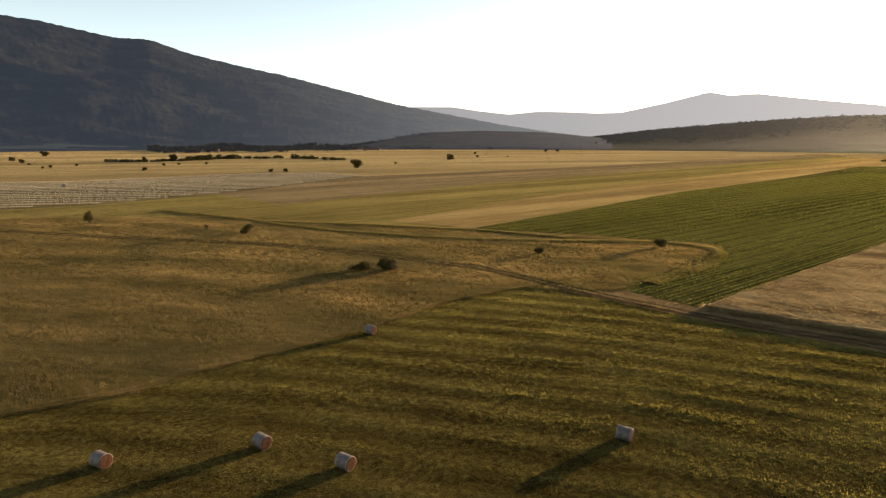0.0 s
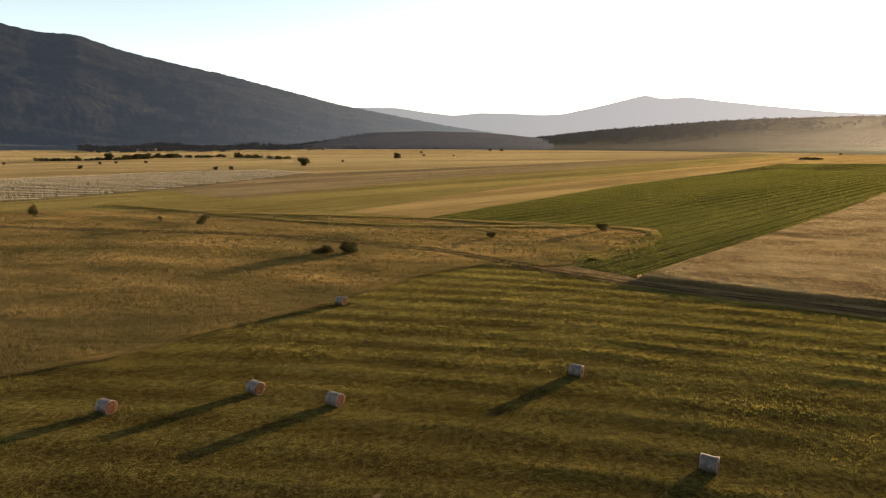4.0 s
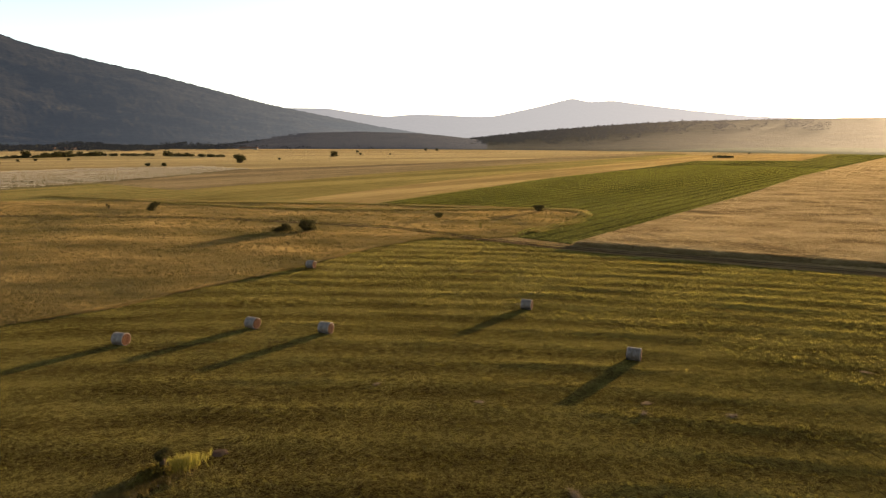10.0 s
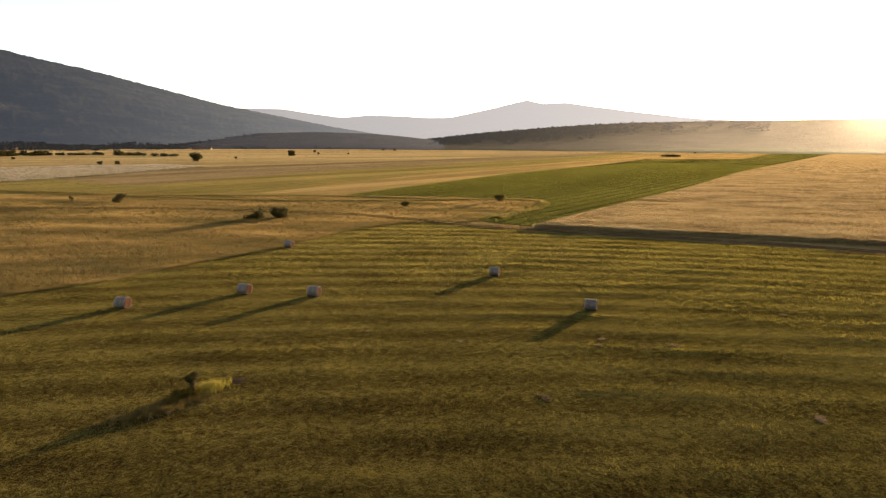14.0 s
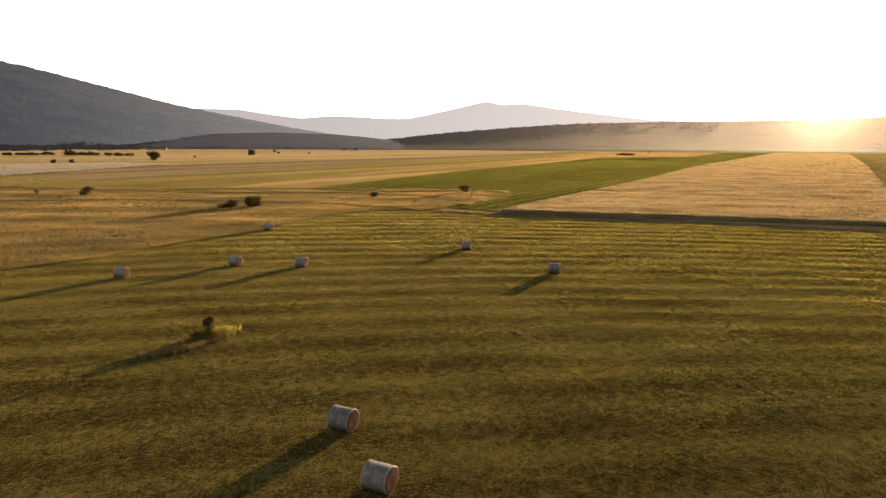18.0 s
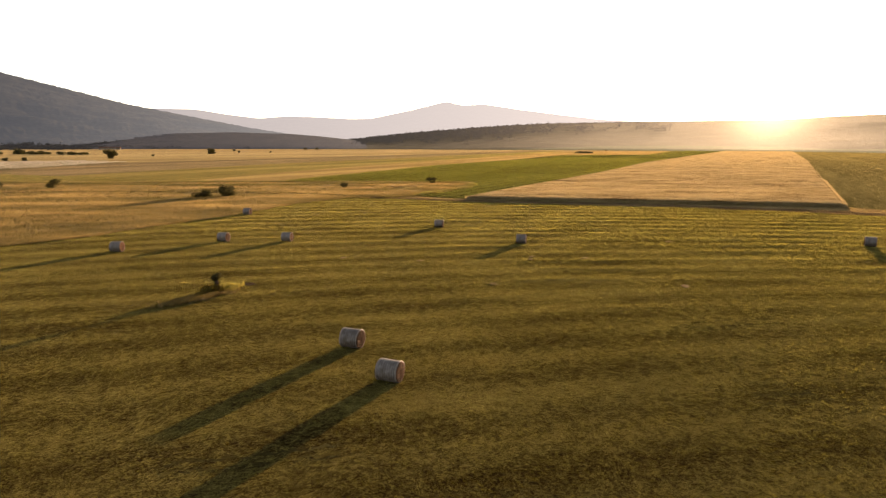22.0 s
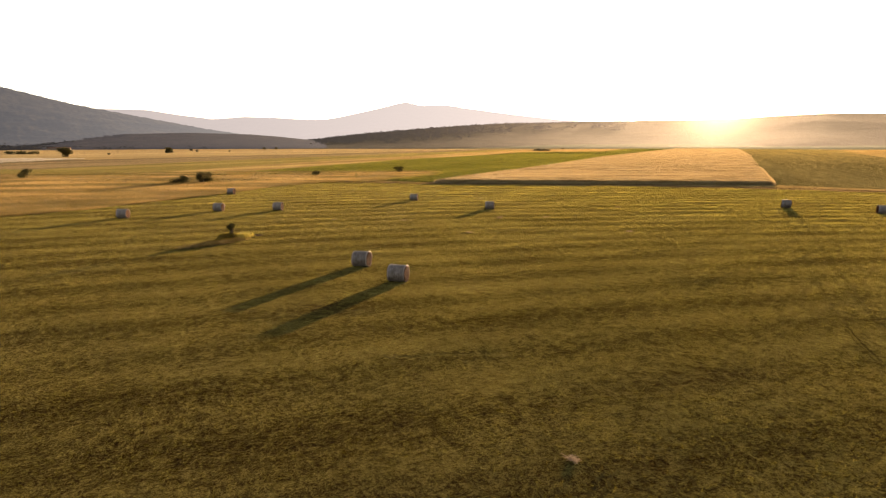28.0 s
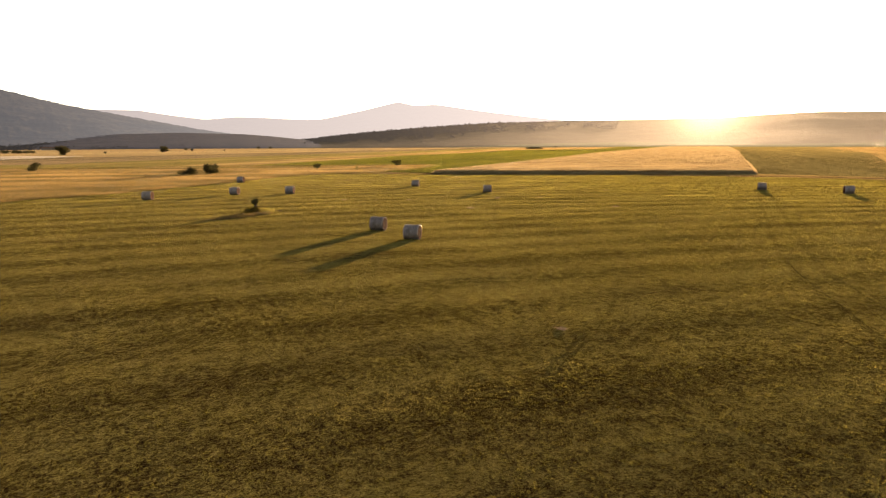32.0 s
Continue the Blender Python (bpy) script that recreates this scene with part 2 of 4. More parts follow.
def blades(rng, x, y, z, k, h, w, spread, lean, low=0.6, high=1.25):
    """k triangular blades at each point; h, w, spread, lean in metres (h and w may be arrays)."""
    n = len(x)
    a = rng.uniform(0, 2 * np.pi, (n, k))
    r = spread * np.sqrt(rng.uniform(0, 1, (n, k)))
    b = rng.uniform(0, 2 * np.pi, (n, k))
    hh = np.reshape(h, (-1, 1)) * rng.uniform(low, high, (n, k))
    ww = np.reshape(w, (-1, 1)) * rng.uniform(0.7, 1.3, (n, k)) / 2
    cx, cy = x[:, None] + r * np.cos(b), y[:, None] + r * np.sin(b)
    cz = np.broadcast_to(z[:, None], (n, k))
    dx, dy = np.cos(a) * ww, np.sin(a) * ww
    la = rng.uniform(0, 2 * np.pi, (n, k))
    ll = lean * hh * rng.uniform(0.2, 1, (n, k))
    v = np.stack([np.stack([cx - dx, cy - dy, cz - 0.02], -1), np.stack([cx + dx, cy + dy, cz - 0.02], -1),
                  np.stack([cx + ll * np.cos(la), cy + ll * np.sin(la), cz + hh], -1)], 2)
    v = v.reshape(-1, 3)
    return v, np.arange(len(v), dtype=np.int32).reshape(-1, 3)


def inside(x, y, poly):
    poly = np.asarray(poly, float)
    hit = np.zeros(len(x), bool)
    for (x0, y0), (x1, y1) in zip(poly, np.roll(poly, -1, 0)):
        cross = (y0 > y) != (y1 > y)
        hit ^= cross & (x < (x1 - x0) * (y - y0) / (y1 - y0 + 1e-12) + x0)
    return hit


# ---- the ground ----
MEADOW_EDGE = [(-150, -31), (-42.8, 53.5), (-32.2, 58.8), (-26, 65.5), (-19, 70.5), (-9, 80), (2, 92.5), (16, 102)]
TRACK_SIDE = [(16, 102), (24, 98), (40, 81.5), (55, 69.5), (73, 56), (88, 41), (98, 29), (109, 8), (124, -22), (150, -75)]
GREEN_LEFT = [(12, 170), (119.5, 281), (232, 378), (385, 522), (503, 511), (818, 778)]
GREEN_RIGHT = [(32, 101), (42.3, 87), (141.5, 162.5), (267, 265.5), (508, 443), (900, 730)]
WHEAT_RIGHT = [(108, 41), (434, 267), (767, 506), (1100, 745)]


def stripe(x, y):
    """Distance across the mowing lines."""
    xx = np.maximum(x, -40)
    return y + 0.27 * xx + 0.0024 * xx * xx


def stripe_amp(x, y):
    """The mowing lines fade out towards the near end of the meadow."""
    fade = np.clip(0.15 + (y + 0.35 * x + 12) / 48, 0.12, 1.0) * np.clip(0.55 + (x + 25) / 60, 0.35, 1.0)
    return fade * np.clip(0.8 + 0.9 * wave_noise(x * 0.35, y + 0.27 * x, 5, 9, 3), 0.15, 1.5)


def meadow_relief(x, y):
    v = stripe(x, y) + 0.5 * wave_noise(x, y, 3, 40, 2)
    ph = 2 * np.pi * (v - CREST) / SWATH
    ridge = 0.030 * (np.cos(ph) + 0.5 * np.cos(2 * ph + 0.6)) + 0.014 * np.cos(2 * np.pi * v / 1.73 + 1.0)
    return ridge * stripe_amp(x, y) + 0.025 * wave_noise(x, y, 7, 14, 3) + 0.006 * wave_noise(x, y, 8, 1.6, 2)


R = np.r_[0, np.geomspace(40, 4900, 40)]
TH = np.linspace(0, 2 * np.pi, 97)[:-1]
gv = np.c_[np.outer(R, np.sin(TH)).ravel(), np.outer(R, np.cos(TH)).ravel(), np.full(len(R) * 96, -0.12)]
gf = np.concatenate([np.c_[i * 96 + np.arange(96), i * 96 + (np.arange(96) + 1) % 96, (i + 1) * 96 + (np.arange(96) + 1) % 96, (i + 1) * 96 + np.arange(96)] for i in range(len(R) - 1)])
structure(link_np("ground", gv, gf, GOLD), "wide flat plain of dry golden grass", "ground")
back = [(-150, -85), (150, -85)]
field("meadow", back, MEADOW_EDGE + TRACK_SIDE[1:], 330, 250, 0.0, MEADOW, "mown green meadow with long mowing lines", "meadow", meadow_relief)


def rough_relief(x, y):
    return 0.05 * wave_noise(x, y, 11, 18, 4)


field("rough_grassland", MEADOW_EDGE, [(-330, 60), (-330, 150), (-124, 195), (-60, 196), (-20, 178.5), (13, 169)], 160, 110, 0.08, ROUGH, "tall dry yellow-brown grass with green patches", "grassland", rough_relief)
field("grass_verge", [(15.5, 101), (24, 98.5), (34, 98)], [(12, 169), (36.5, 159), (58, 149), (70, 141)], 50, 60, 0.09, ROUGH, "tongue of dry grass beside the green crop", "grassland", rough_relief)
field("crop_field", GREEN_LEFT, GREEN_RIGHT, 120, 60, 0.02, CROP_SOIL, "green crop field in long straight rows", "field", lambda x, y: 0.05 * wave_noise(x, y, 21, 20, 3))


def wheat_relief(x, y):
    return 0.085 * wave_noise(x + 0.5 * y, y - 0.3 * x, 31, 6, 3) + 0.045 * wave_noise(x, y, 32, 1.8, 2)


field("wheat_field", GREEN_RIGHT[1:], WHEAT_RIGHT, 300, 130, 0.88, WHEAT, "ripe pale gold wheat field with a wavy top", "field", wheat_relief, 2.0, 0.7)
field("olive_field", WHEAT_RIGHT, [(117, 10), (230, 66), (429, 164), (925, 458)], 60, 30, 0.03, GREEN_LOW, "olive green field of low growth", "field")
field("far_tan_field", [(117, 10), (230, 66), (429, 164), (925, 458)], [(160, -60), (400, 20), (1200, 400)], 40, 20, 0.02, TAN, "pale tan stubble field", "field")
T1 = [(-14, 186), (64, 280), (228, 435), (520, 720)]
T2 = [(-60, 232), (30, 335), (235, 515), (560, 800)]
T3 = [(-102, 276), (-46, 399), (20, 440), (242, 605), (600, 900)]
field("tan_strip_field", GREEN_LEFT, T1, 60, 10, 0.0, TAN, "narrow strip of pale tan stubble", "field")
field("olive_strip", T1, T2, 60, 12, -0.02, OLIVE, "strip of yellow-green grass", "field")
field("brown_strip", T2, T3, 60, 12, -0.01, BROWN, "strip of grey-brown stubble", "field")
field("vineyard_ground", [(-165, 212), (-130, 236), (-99, 279), (-46, 399)], [(-330, 330), (-214, 353), (-145, 413), (-84, 436)], 40, 20, 0.0, VINE_SOIL, "pale ground of the vineyard", "field")
field("green_margin", [(-330, 150), (-124, 195), (-60, 196), (-20, 178.5), (12, 170)], [(-330, 300), (-167, 210), (-103, 275), (-60, 232), (-14, 187)], 60, 16, -0.03, OLIVE, "green grass margin along the old track", "field")

# ---- hills ----
def hill_mat(name, dark, mid, light, scale, haze, haze_emission, glow, broad=(0.95, 0.92, 0.90), spread=0.5, mid_glow=0.0, warm=(1.0, 0.66, 0.42)):
    """Wooded slope that emits its evening haze and sun glow, brighter towards the sun."""
    n = Nodes(name)
    a = n.noise(n.place(), scale, 6, 0.65)
    b = n.noise(n.place(), scale * 7, 5, 0.7)
    f = n.maths("ADD", n.maths("MULTIPLY", a, 0.6), n.maths("MULTIPLY", b, 0.4))
    n.finish(n.ramp(f, (0.4, dark), (0.5, mid), (0.62, light)), 0.95, 0.05)
    n.bump(n.maths("ADD", b, n.maths("MULTIPLY", a, 1.5)), 0.8, 10.0)
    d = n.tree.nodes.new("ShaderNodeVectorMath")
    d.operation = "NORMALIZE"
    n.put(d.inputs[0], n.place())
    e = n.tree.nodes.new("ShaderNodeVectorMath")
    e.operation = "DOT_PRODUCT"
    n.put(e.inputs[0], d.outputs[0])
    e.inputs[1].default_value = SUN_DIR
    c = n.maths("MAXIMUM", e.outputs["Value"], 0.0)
    # sun glow painted as emission: a wide lobe, then the tighter warm ones
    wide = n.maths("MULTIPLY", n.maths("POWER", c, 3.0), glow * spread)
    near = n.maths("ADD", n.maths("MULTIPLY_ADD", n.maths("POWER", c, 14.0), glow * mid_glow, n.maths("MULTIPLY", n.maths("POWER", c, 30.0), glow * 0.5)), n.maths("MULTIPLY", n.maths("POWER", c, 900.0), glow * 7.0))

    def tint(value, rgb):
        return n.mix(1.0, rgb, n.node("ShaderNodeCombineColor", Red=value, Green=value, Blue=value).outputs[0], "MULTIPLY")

    col = n.mix(1.0, haze_emission, n.mix(1.0, tint(wide, broad), tint(near, warm), "ADD"), "ADD")
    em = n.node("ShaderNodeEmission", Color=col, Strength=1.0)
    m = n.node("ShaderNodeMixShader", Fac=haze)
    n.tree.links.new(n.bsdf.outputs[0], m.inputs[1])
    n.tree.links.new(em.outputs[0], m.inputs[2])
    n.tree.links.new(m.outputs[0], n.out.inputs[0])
    return n.mat


def hill(name, profile, foot, ridge, mat, label, rise=1.4, rough=0.06, seed=0, bumps=0.0, na=500, nr=60):
    """A ridge seen from the middle of the plain: profile gives azimuth and elevation of its skyline in degrees."""
    prof = np.array(profile, float)
    az = np.linspace(prof[0, 0], prof[-1, 0], na)
    el = np.interp(az, prof[:, 0], prof[:, 1])
    k = np.hanning(9)
    el = np.convolve(np.pad(el, 4, mode="edge"), k / k.sum(), "valid")
    top = 27 + ridge * np.tan(np.radians(el))
    u = np.r_[np.linspace(0, 1, nr), 1.1, 1.35]
    r = foot + (ridge - foot) * u
    shape = np.where(u <= 1, np.clip(u, 0, 1) ** rise, np.where(u < 1.2, 0.96, 0.5))
    A, RR = np.meshgrid(np.radians(az), r, indexing="ij")
    X, Y = RR * np.sin(A), RR * np.cos(A)
    relief = wave_noise(X, Y, seed, (ridge - foot) * 0.5, 5) * rough * np.abs(top)[:, None] * np.sin(np.pi * np.clip(u, 0, 1))[None]
    Z = top[:, None] * shape[None] + relief
    if bumps:
        rng = np.random.default_rng(seed + 1)
        Z += bumps * rng.uniform(0, 1, Z.shape) * np.minimum(1, u * 4)[None]
    Z[:, 0] = -3
    Z[:, -1] = -20
    f = grid_faces(na, len(u))[:, ::-1]
    ob = link_np(name, np.c_[X.ravel(), Y.ravel(), Z.ravel()], f, mat, True)
    structure(ob, label, "hill")

    def height(a, d):
        """Height of the slope at azimuth a (degrees) and distance d."""
        i = np.clip(np.searchsorted(az, a), 0, na - 1)
        j = np.clip(np.round((d - foot) / (ridge - foot) * (nr - 1)).astype(int), 0, nr - 1)
        return Z[i, j]
    return height


# All of these emit painted haze and sun glow over their own colours.
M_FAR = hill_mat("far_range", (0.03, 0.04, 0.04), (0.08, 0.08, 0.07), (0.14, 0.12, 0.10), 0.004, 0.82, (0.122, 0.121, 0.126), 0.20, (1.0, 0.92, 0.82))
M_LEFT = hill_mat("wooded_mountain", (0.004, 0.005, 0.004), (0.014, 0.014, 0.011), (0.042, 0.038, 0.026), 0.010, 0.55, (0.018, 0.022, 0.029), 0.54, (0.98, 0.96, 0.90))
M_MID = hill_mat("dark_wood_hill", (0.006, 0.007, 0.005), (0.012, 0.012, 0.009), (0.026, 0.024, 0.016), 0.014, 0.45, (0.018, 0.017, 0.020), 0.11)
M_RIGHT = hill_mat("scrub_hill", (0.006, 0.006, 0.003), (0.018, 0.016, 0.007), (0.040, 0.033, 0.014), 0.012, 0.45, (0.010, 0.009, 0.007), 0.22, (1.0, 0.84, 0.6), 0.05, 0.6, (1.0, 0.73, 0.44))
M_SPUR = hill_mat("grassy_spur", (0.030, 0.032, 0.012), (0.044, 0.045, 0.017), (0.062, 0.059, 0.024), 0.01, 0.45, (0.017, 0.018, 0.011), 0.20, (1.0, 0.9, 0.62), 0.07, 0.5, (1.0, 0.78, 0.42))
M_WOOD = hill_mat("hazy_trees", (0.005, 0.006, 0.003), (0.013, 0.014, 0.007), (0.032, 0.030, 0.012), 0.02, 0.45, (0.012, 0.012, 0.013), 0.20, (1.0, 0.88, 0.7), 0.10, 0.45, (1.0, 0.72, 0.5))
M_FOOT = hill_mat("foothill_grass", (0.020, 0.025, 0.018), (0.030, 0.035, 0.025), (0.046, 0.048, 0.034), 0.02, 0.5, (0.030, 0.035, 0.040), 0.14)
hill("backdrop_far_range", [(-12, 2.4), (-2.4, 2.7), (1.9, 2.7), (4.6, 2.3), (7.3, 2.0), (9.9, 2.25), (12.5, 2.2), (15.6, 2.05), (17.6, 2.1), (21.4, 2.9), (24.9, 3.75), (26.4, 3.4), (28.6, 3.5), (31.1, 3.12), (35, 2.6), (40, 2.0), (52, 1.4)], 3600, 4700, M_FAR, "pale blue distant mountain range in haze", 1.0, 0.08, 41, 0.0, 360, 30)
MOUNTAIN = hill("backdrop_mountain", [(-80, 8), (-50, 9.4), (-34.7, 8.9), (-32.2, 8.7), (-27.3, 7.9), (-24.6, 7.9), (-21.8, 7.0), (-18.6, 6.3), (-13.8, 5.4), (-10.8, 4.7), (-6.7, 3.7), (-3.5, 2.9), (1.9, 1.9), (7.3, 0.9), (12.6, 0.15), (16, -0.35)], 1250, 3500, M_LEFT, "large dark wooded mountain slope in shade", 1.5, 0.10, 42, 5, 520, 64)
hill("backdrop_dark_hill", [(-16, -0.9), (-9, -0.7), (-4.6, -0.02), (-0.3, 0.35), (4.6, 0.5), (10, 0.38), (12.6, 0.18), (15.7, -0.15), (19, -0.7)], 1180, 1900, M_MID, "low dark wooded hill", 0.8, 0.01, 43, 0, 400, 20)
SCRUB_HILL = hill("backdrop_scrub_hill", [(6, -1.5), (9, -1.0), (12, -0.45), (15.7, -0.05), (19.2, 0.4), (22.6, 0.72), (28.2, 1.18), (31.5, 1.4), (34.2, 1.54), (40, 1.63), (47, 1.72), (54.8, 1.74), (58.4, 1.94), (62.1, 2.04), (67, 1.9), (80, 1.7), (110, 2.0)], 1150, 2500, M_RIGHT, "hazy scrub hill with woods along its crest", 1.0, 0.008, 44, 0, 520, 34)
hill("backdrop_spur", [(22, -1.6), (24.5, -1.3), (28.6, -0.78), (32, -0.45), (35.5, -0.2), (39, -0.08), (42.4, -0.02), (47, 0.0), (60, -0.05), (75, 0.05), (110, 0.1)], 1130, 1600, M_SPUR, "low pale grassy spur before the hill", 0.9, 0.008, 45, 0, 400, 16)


def foothill_field(az0, az1, d0, d1):
    """A pale field lying on the mountain's lowest slope."""
    A, D = np.meshgrid(np.linspace(az0, az1, 24), np.linspace(d0, d1, 10), indexing="ij")
    z = MOUNTAIN(A.ravel(), D.ravel()) + 2.5
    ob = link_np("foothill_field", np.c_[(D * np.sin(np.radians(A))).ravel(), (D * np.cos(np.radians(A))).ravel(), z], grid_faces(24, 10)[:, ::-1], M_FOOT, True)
    structure(ob, "pale grey-green field on the mountain's lowest slope", "field")


for row in ((-40, -31.5, 1300, 1370), (-33.0, -27.0, 1330, 1410), (-26.0, -23.4, 1400, 1440), (-11.5, -9.0, 1370, 1410)):
    foothill_field(*row)


# ---- tracks ----
VERGE = soil_mat("track_verge", (0.115, 0.074, 0.036), (0.190, 0.125, 0.060), (0.275, 0.185, 0.092), 0.15, 1.5, 133, 4.0)
field("track_verge", TRACK_SIDE, [(14, 106), (33, 101), (42.3, 87), (57, 76.2), (76, 62.8), (92, 51.5), (108, 40.2), (118, 11), (133, -20), (160, -75)], 150, 12, 0.0, VERGE, "rough earth and grass verge along the wheat", "verge", lambda x, y: 0.05 * wave_noise(x, y, 51, 3, 3))


def ribbon(name, line, width, z, mat, label, category, n=160, wobble=0.2, relief=None, bank=0.0):
    """A flat strip of ground along a line, its edges uneven."""
    p = resample(line, n)
    k = np.hanning(11)
    p = np.c_[np.convolve(np.pad(p[:, 0], 5, mode="reflect", reflect_type="odd"), k / k.sum(), "valid"), np.convolve(np.pad(p[:, 1], 5, mode="reflect", reflect_type="odd"), k / k.sum(), "valid")]
    d = np.gradient(p, axis=0)
    d /= np.hypot(*d.T)[:, None]
    nrm = np.c_[-d[:, 1], d[:, 0]]
    rng = np.random.default_rng(n + int(width * 100))
    cols = []
    for s in (-0.5, -0.2, 0.2, 0.5):
        off = s * width + (rng.uniform(-wobble, wobble, n) * width if abs(s) > 0.3 else 0)
        cols.append(np.c_[p + nrm * np.reshape(off, (-1, 1)), np.full(n, z + (bank - 0.03 if abs(s) < 0.3 else 0.0))])
    v = np.stack(cols, 1).reshape(-1, 3)
    if relief:
        v[:, 2] += relief(v[:, 0], v[:, 1])
    return structure(link_np(name, v, grid_faces(n, 4)[:, ::-1], mat, True), label, category)


def shifted(line, off):
    p = np.array(line, float)
    d = np.gradient(p, axis=0)
    d /= np.hypot(*d.T)[:, None]
    return p + np.c_[-d[:, 1], d[:, 0]] * off


TRACK = [(-124, 167), (-77, 152.5), (-49, 146.5), (-28, 138.5), (-8.6, 128), (9.6, 116.5), (15, 110.5), (24, 100.2), (39, 84.8), (47, 78), (57, 71), (75, 57.5), (90, 42), (100.5, 29.5), (112, 8), (127, -22), (154, -75)]
for side in (-0.85, 0.85):
    ribbon("wheel_rut", shifted(TRACK, side), 0.75, 0.17, DIRT, "dark wheel rut of a bare earth track", "track", 300)
OLD_1 = [(-99.7, 213), (-55.6, 186), (-9.3, 172.5), (15, 164.5), (36.5, 152)]
OLD_2 = [(-55.6, 183), (-27.4, 165), (-3, 154.5), (22.6, 148.5), (46, 147), (60, 144.5), (67.5, 137), (66, 130), (57, 117.8), (39.5, 103.5)]
GREENSTRIP = soil_mat("short_green_strip", (0.055, 0.048, 0.014), (0.105, 0.085, 0.024), (0.165, 0.128, 0.042), 0.1, 1.0, 100, 3.0)
ribbon("grass_lane", OLD_2, 3.2, 0.24, GREENSTRIP, "lane of shorter yellow-green grass", "track", 160, 0.15, None, 0.14)
ribbon("grass_lane", OLD_1, 2.6, 0.22, GREENSTRIP, "lane of shorter yellow-green grass", "track", 120, 0.15, None, 0.14)

FLAT = soil_mat("flattened_grass", (0.020, 0.015, 0.006), (0.038, 0.029, 0.010), (0.068, 0.052, 0.018), 0.4, 2.5, 60, 3.0, depth=0.12, sheen=0.14, sheen_col=(0.46, 0.40, 0.10))
TYRES = [(58, 6.5), (42, -4), (30.8, -11.8), (19.4, -19.5), (11.7, -24.7), (4.9, -29.8), (-0.1, -34.5), (-8, -42)]
for side in (-0.9, 0.9):
    ribbon("tyre_mark", shifted(TYRES, side), 0.24, 0.02, FLAT, "faint tyre mark pressed into the mown grass", "tyre mark", 200, 0.3, meadow_relief)
ribbon("tyre_mark", [(-15.2, -32.1), (-16.8, -33.1), (-18.2, -33.9), (-19.4, -34.8)], 0.36, 0.025, FLAT, "short dark wheel scar in the mown grass", "tyre mark", 40, 0.3, meadow_relief)
for pts, w in (([(12.5, -6.2), (16, -6.7), (20, -7.9)], 1.3), ([(-22, -11.2), (-18, -12.2), (-15, -12.6)], 0.8), ([(-17.5, -20.4), (-14.5, -21.4), (-12, -22.4)], 0.9), ([(6, -16.6), (7.5, -17.2), (9.6, -17.8)], 1.0)):
    ribbon("trampled_patch", pts, w, 0.02, FLAT, "dark trampled patch in the mown grass", "grass patch", 40, 0.4, meadow_relief)
MARKS = [shifted(TYRES, -0.9), shifted(TYRES, 0.9), [(-15.2, -32.1), (-19.4, -34.8)], [(12.5, -6.2), (20, -7.9)], [(-22, -11.2), (-15, -12.6)], [(-17.5, -20.4), (-12, -22.4)], [(6, -16.6), (9.6, -17.8)]]

# ---- grass and crops ----
rng = np.random.default_rng(7)


def scatter(density, box):
    x0, y0, x1, y1 = box
    n = int(density * (x1 - x0) * (y1 - y0))
    return rng.uniform(x0, x1, n), rng.uniform(y0, y1, n)


def near_line(x, y, line, dist):
    """True where a point lies within dist of the line."""
    p = np.array(line, float)
    out = np.zeros(len(x), bool)
    for (ax, ay), (bx, by) in zip(p[:-1], p[1:]):
        dx, dy = bx - ax, by - ay
        t = np.clip(((x - ax) * dx + (y - ay) * dy) / (dx * dx + dy * dy), 0, 1)
        out |= np.hypot(x - ax - t * dx, y - ay - t * dy) < dist
    return out


def grow(name, parts, mat, label, category):
    """Joins blade sets into one mesh of stuff."""
    vs = [v for v, f in parts]
    off = np.cumsum([0] + [len(v) for v in vs[:-1]])
    fs = [f + o for (v, f), o in zip(parts, off)]
    return stuff(link_np(name, np.concatenate(vs), np.concatenate(fs), mat), label, category)


MEADOW_POLY = [(-150, -85), *MEADOW_EDGE, *TRACK_SIDE[1:], (150, -85)]
near_c = (-16, -22)


def meadow_set(density, box, k, h, w, spread, keep):
    x, y = scatter(density, box)
    ok = inside(x, y, MEADOW_POLY) & keep(x, y)
    x, y = x[ok], y[ok]
    v = stripe(x, y) + 0.5 * wave_noise(x, y, 3, 40, 2)
    tall = 1 + (0.35 * np.cos(2 * np.pi * (v - CREST) / SWATH) + 0.15 * np.cos(2 * np.pi * v / 1.73 + 1)) * stripe_amp(x, y) + 0.2 * wave_noise(x, y, 61, 4, 4)
    keep2 = rng.uniform(0, 1, len(x)) < np.clip(0.9 + 0.25 * wave_noise(x, y, 62, 2.5, 3), 0.6, 1)
    for line in MARKS:
        keep2 &= ~near_line(x, y, line, 0.18) | (rng.uniform(0, 1, len(x)) < 0.5)
    x, y, tall = x[keep2], y[keep2], tall[keep2]
    return blades(rng, x, y, meadow_relief(x, y), k, h * np.clip(tall, 0.4, 2), w, spread, 0.9, 0.75, 1.15)


def dist_near(x, y):
    return np.hypot(x - near_c[0], (y - near_c[1]) * 0.8)


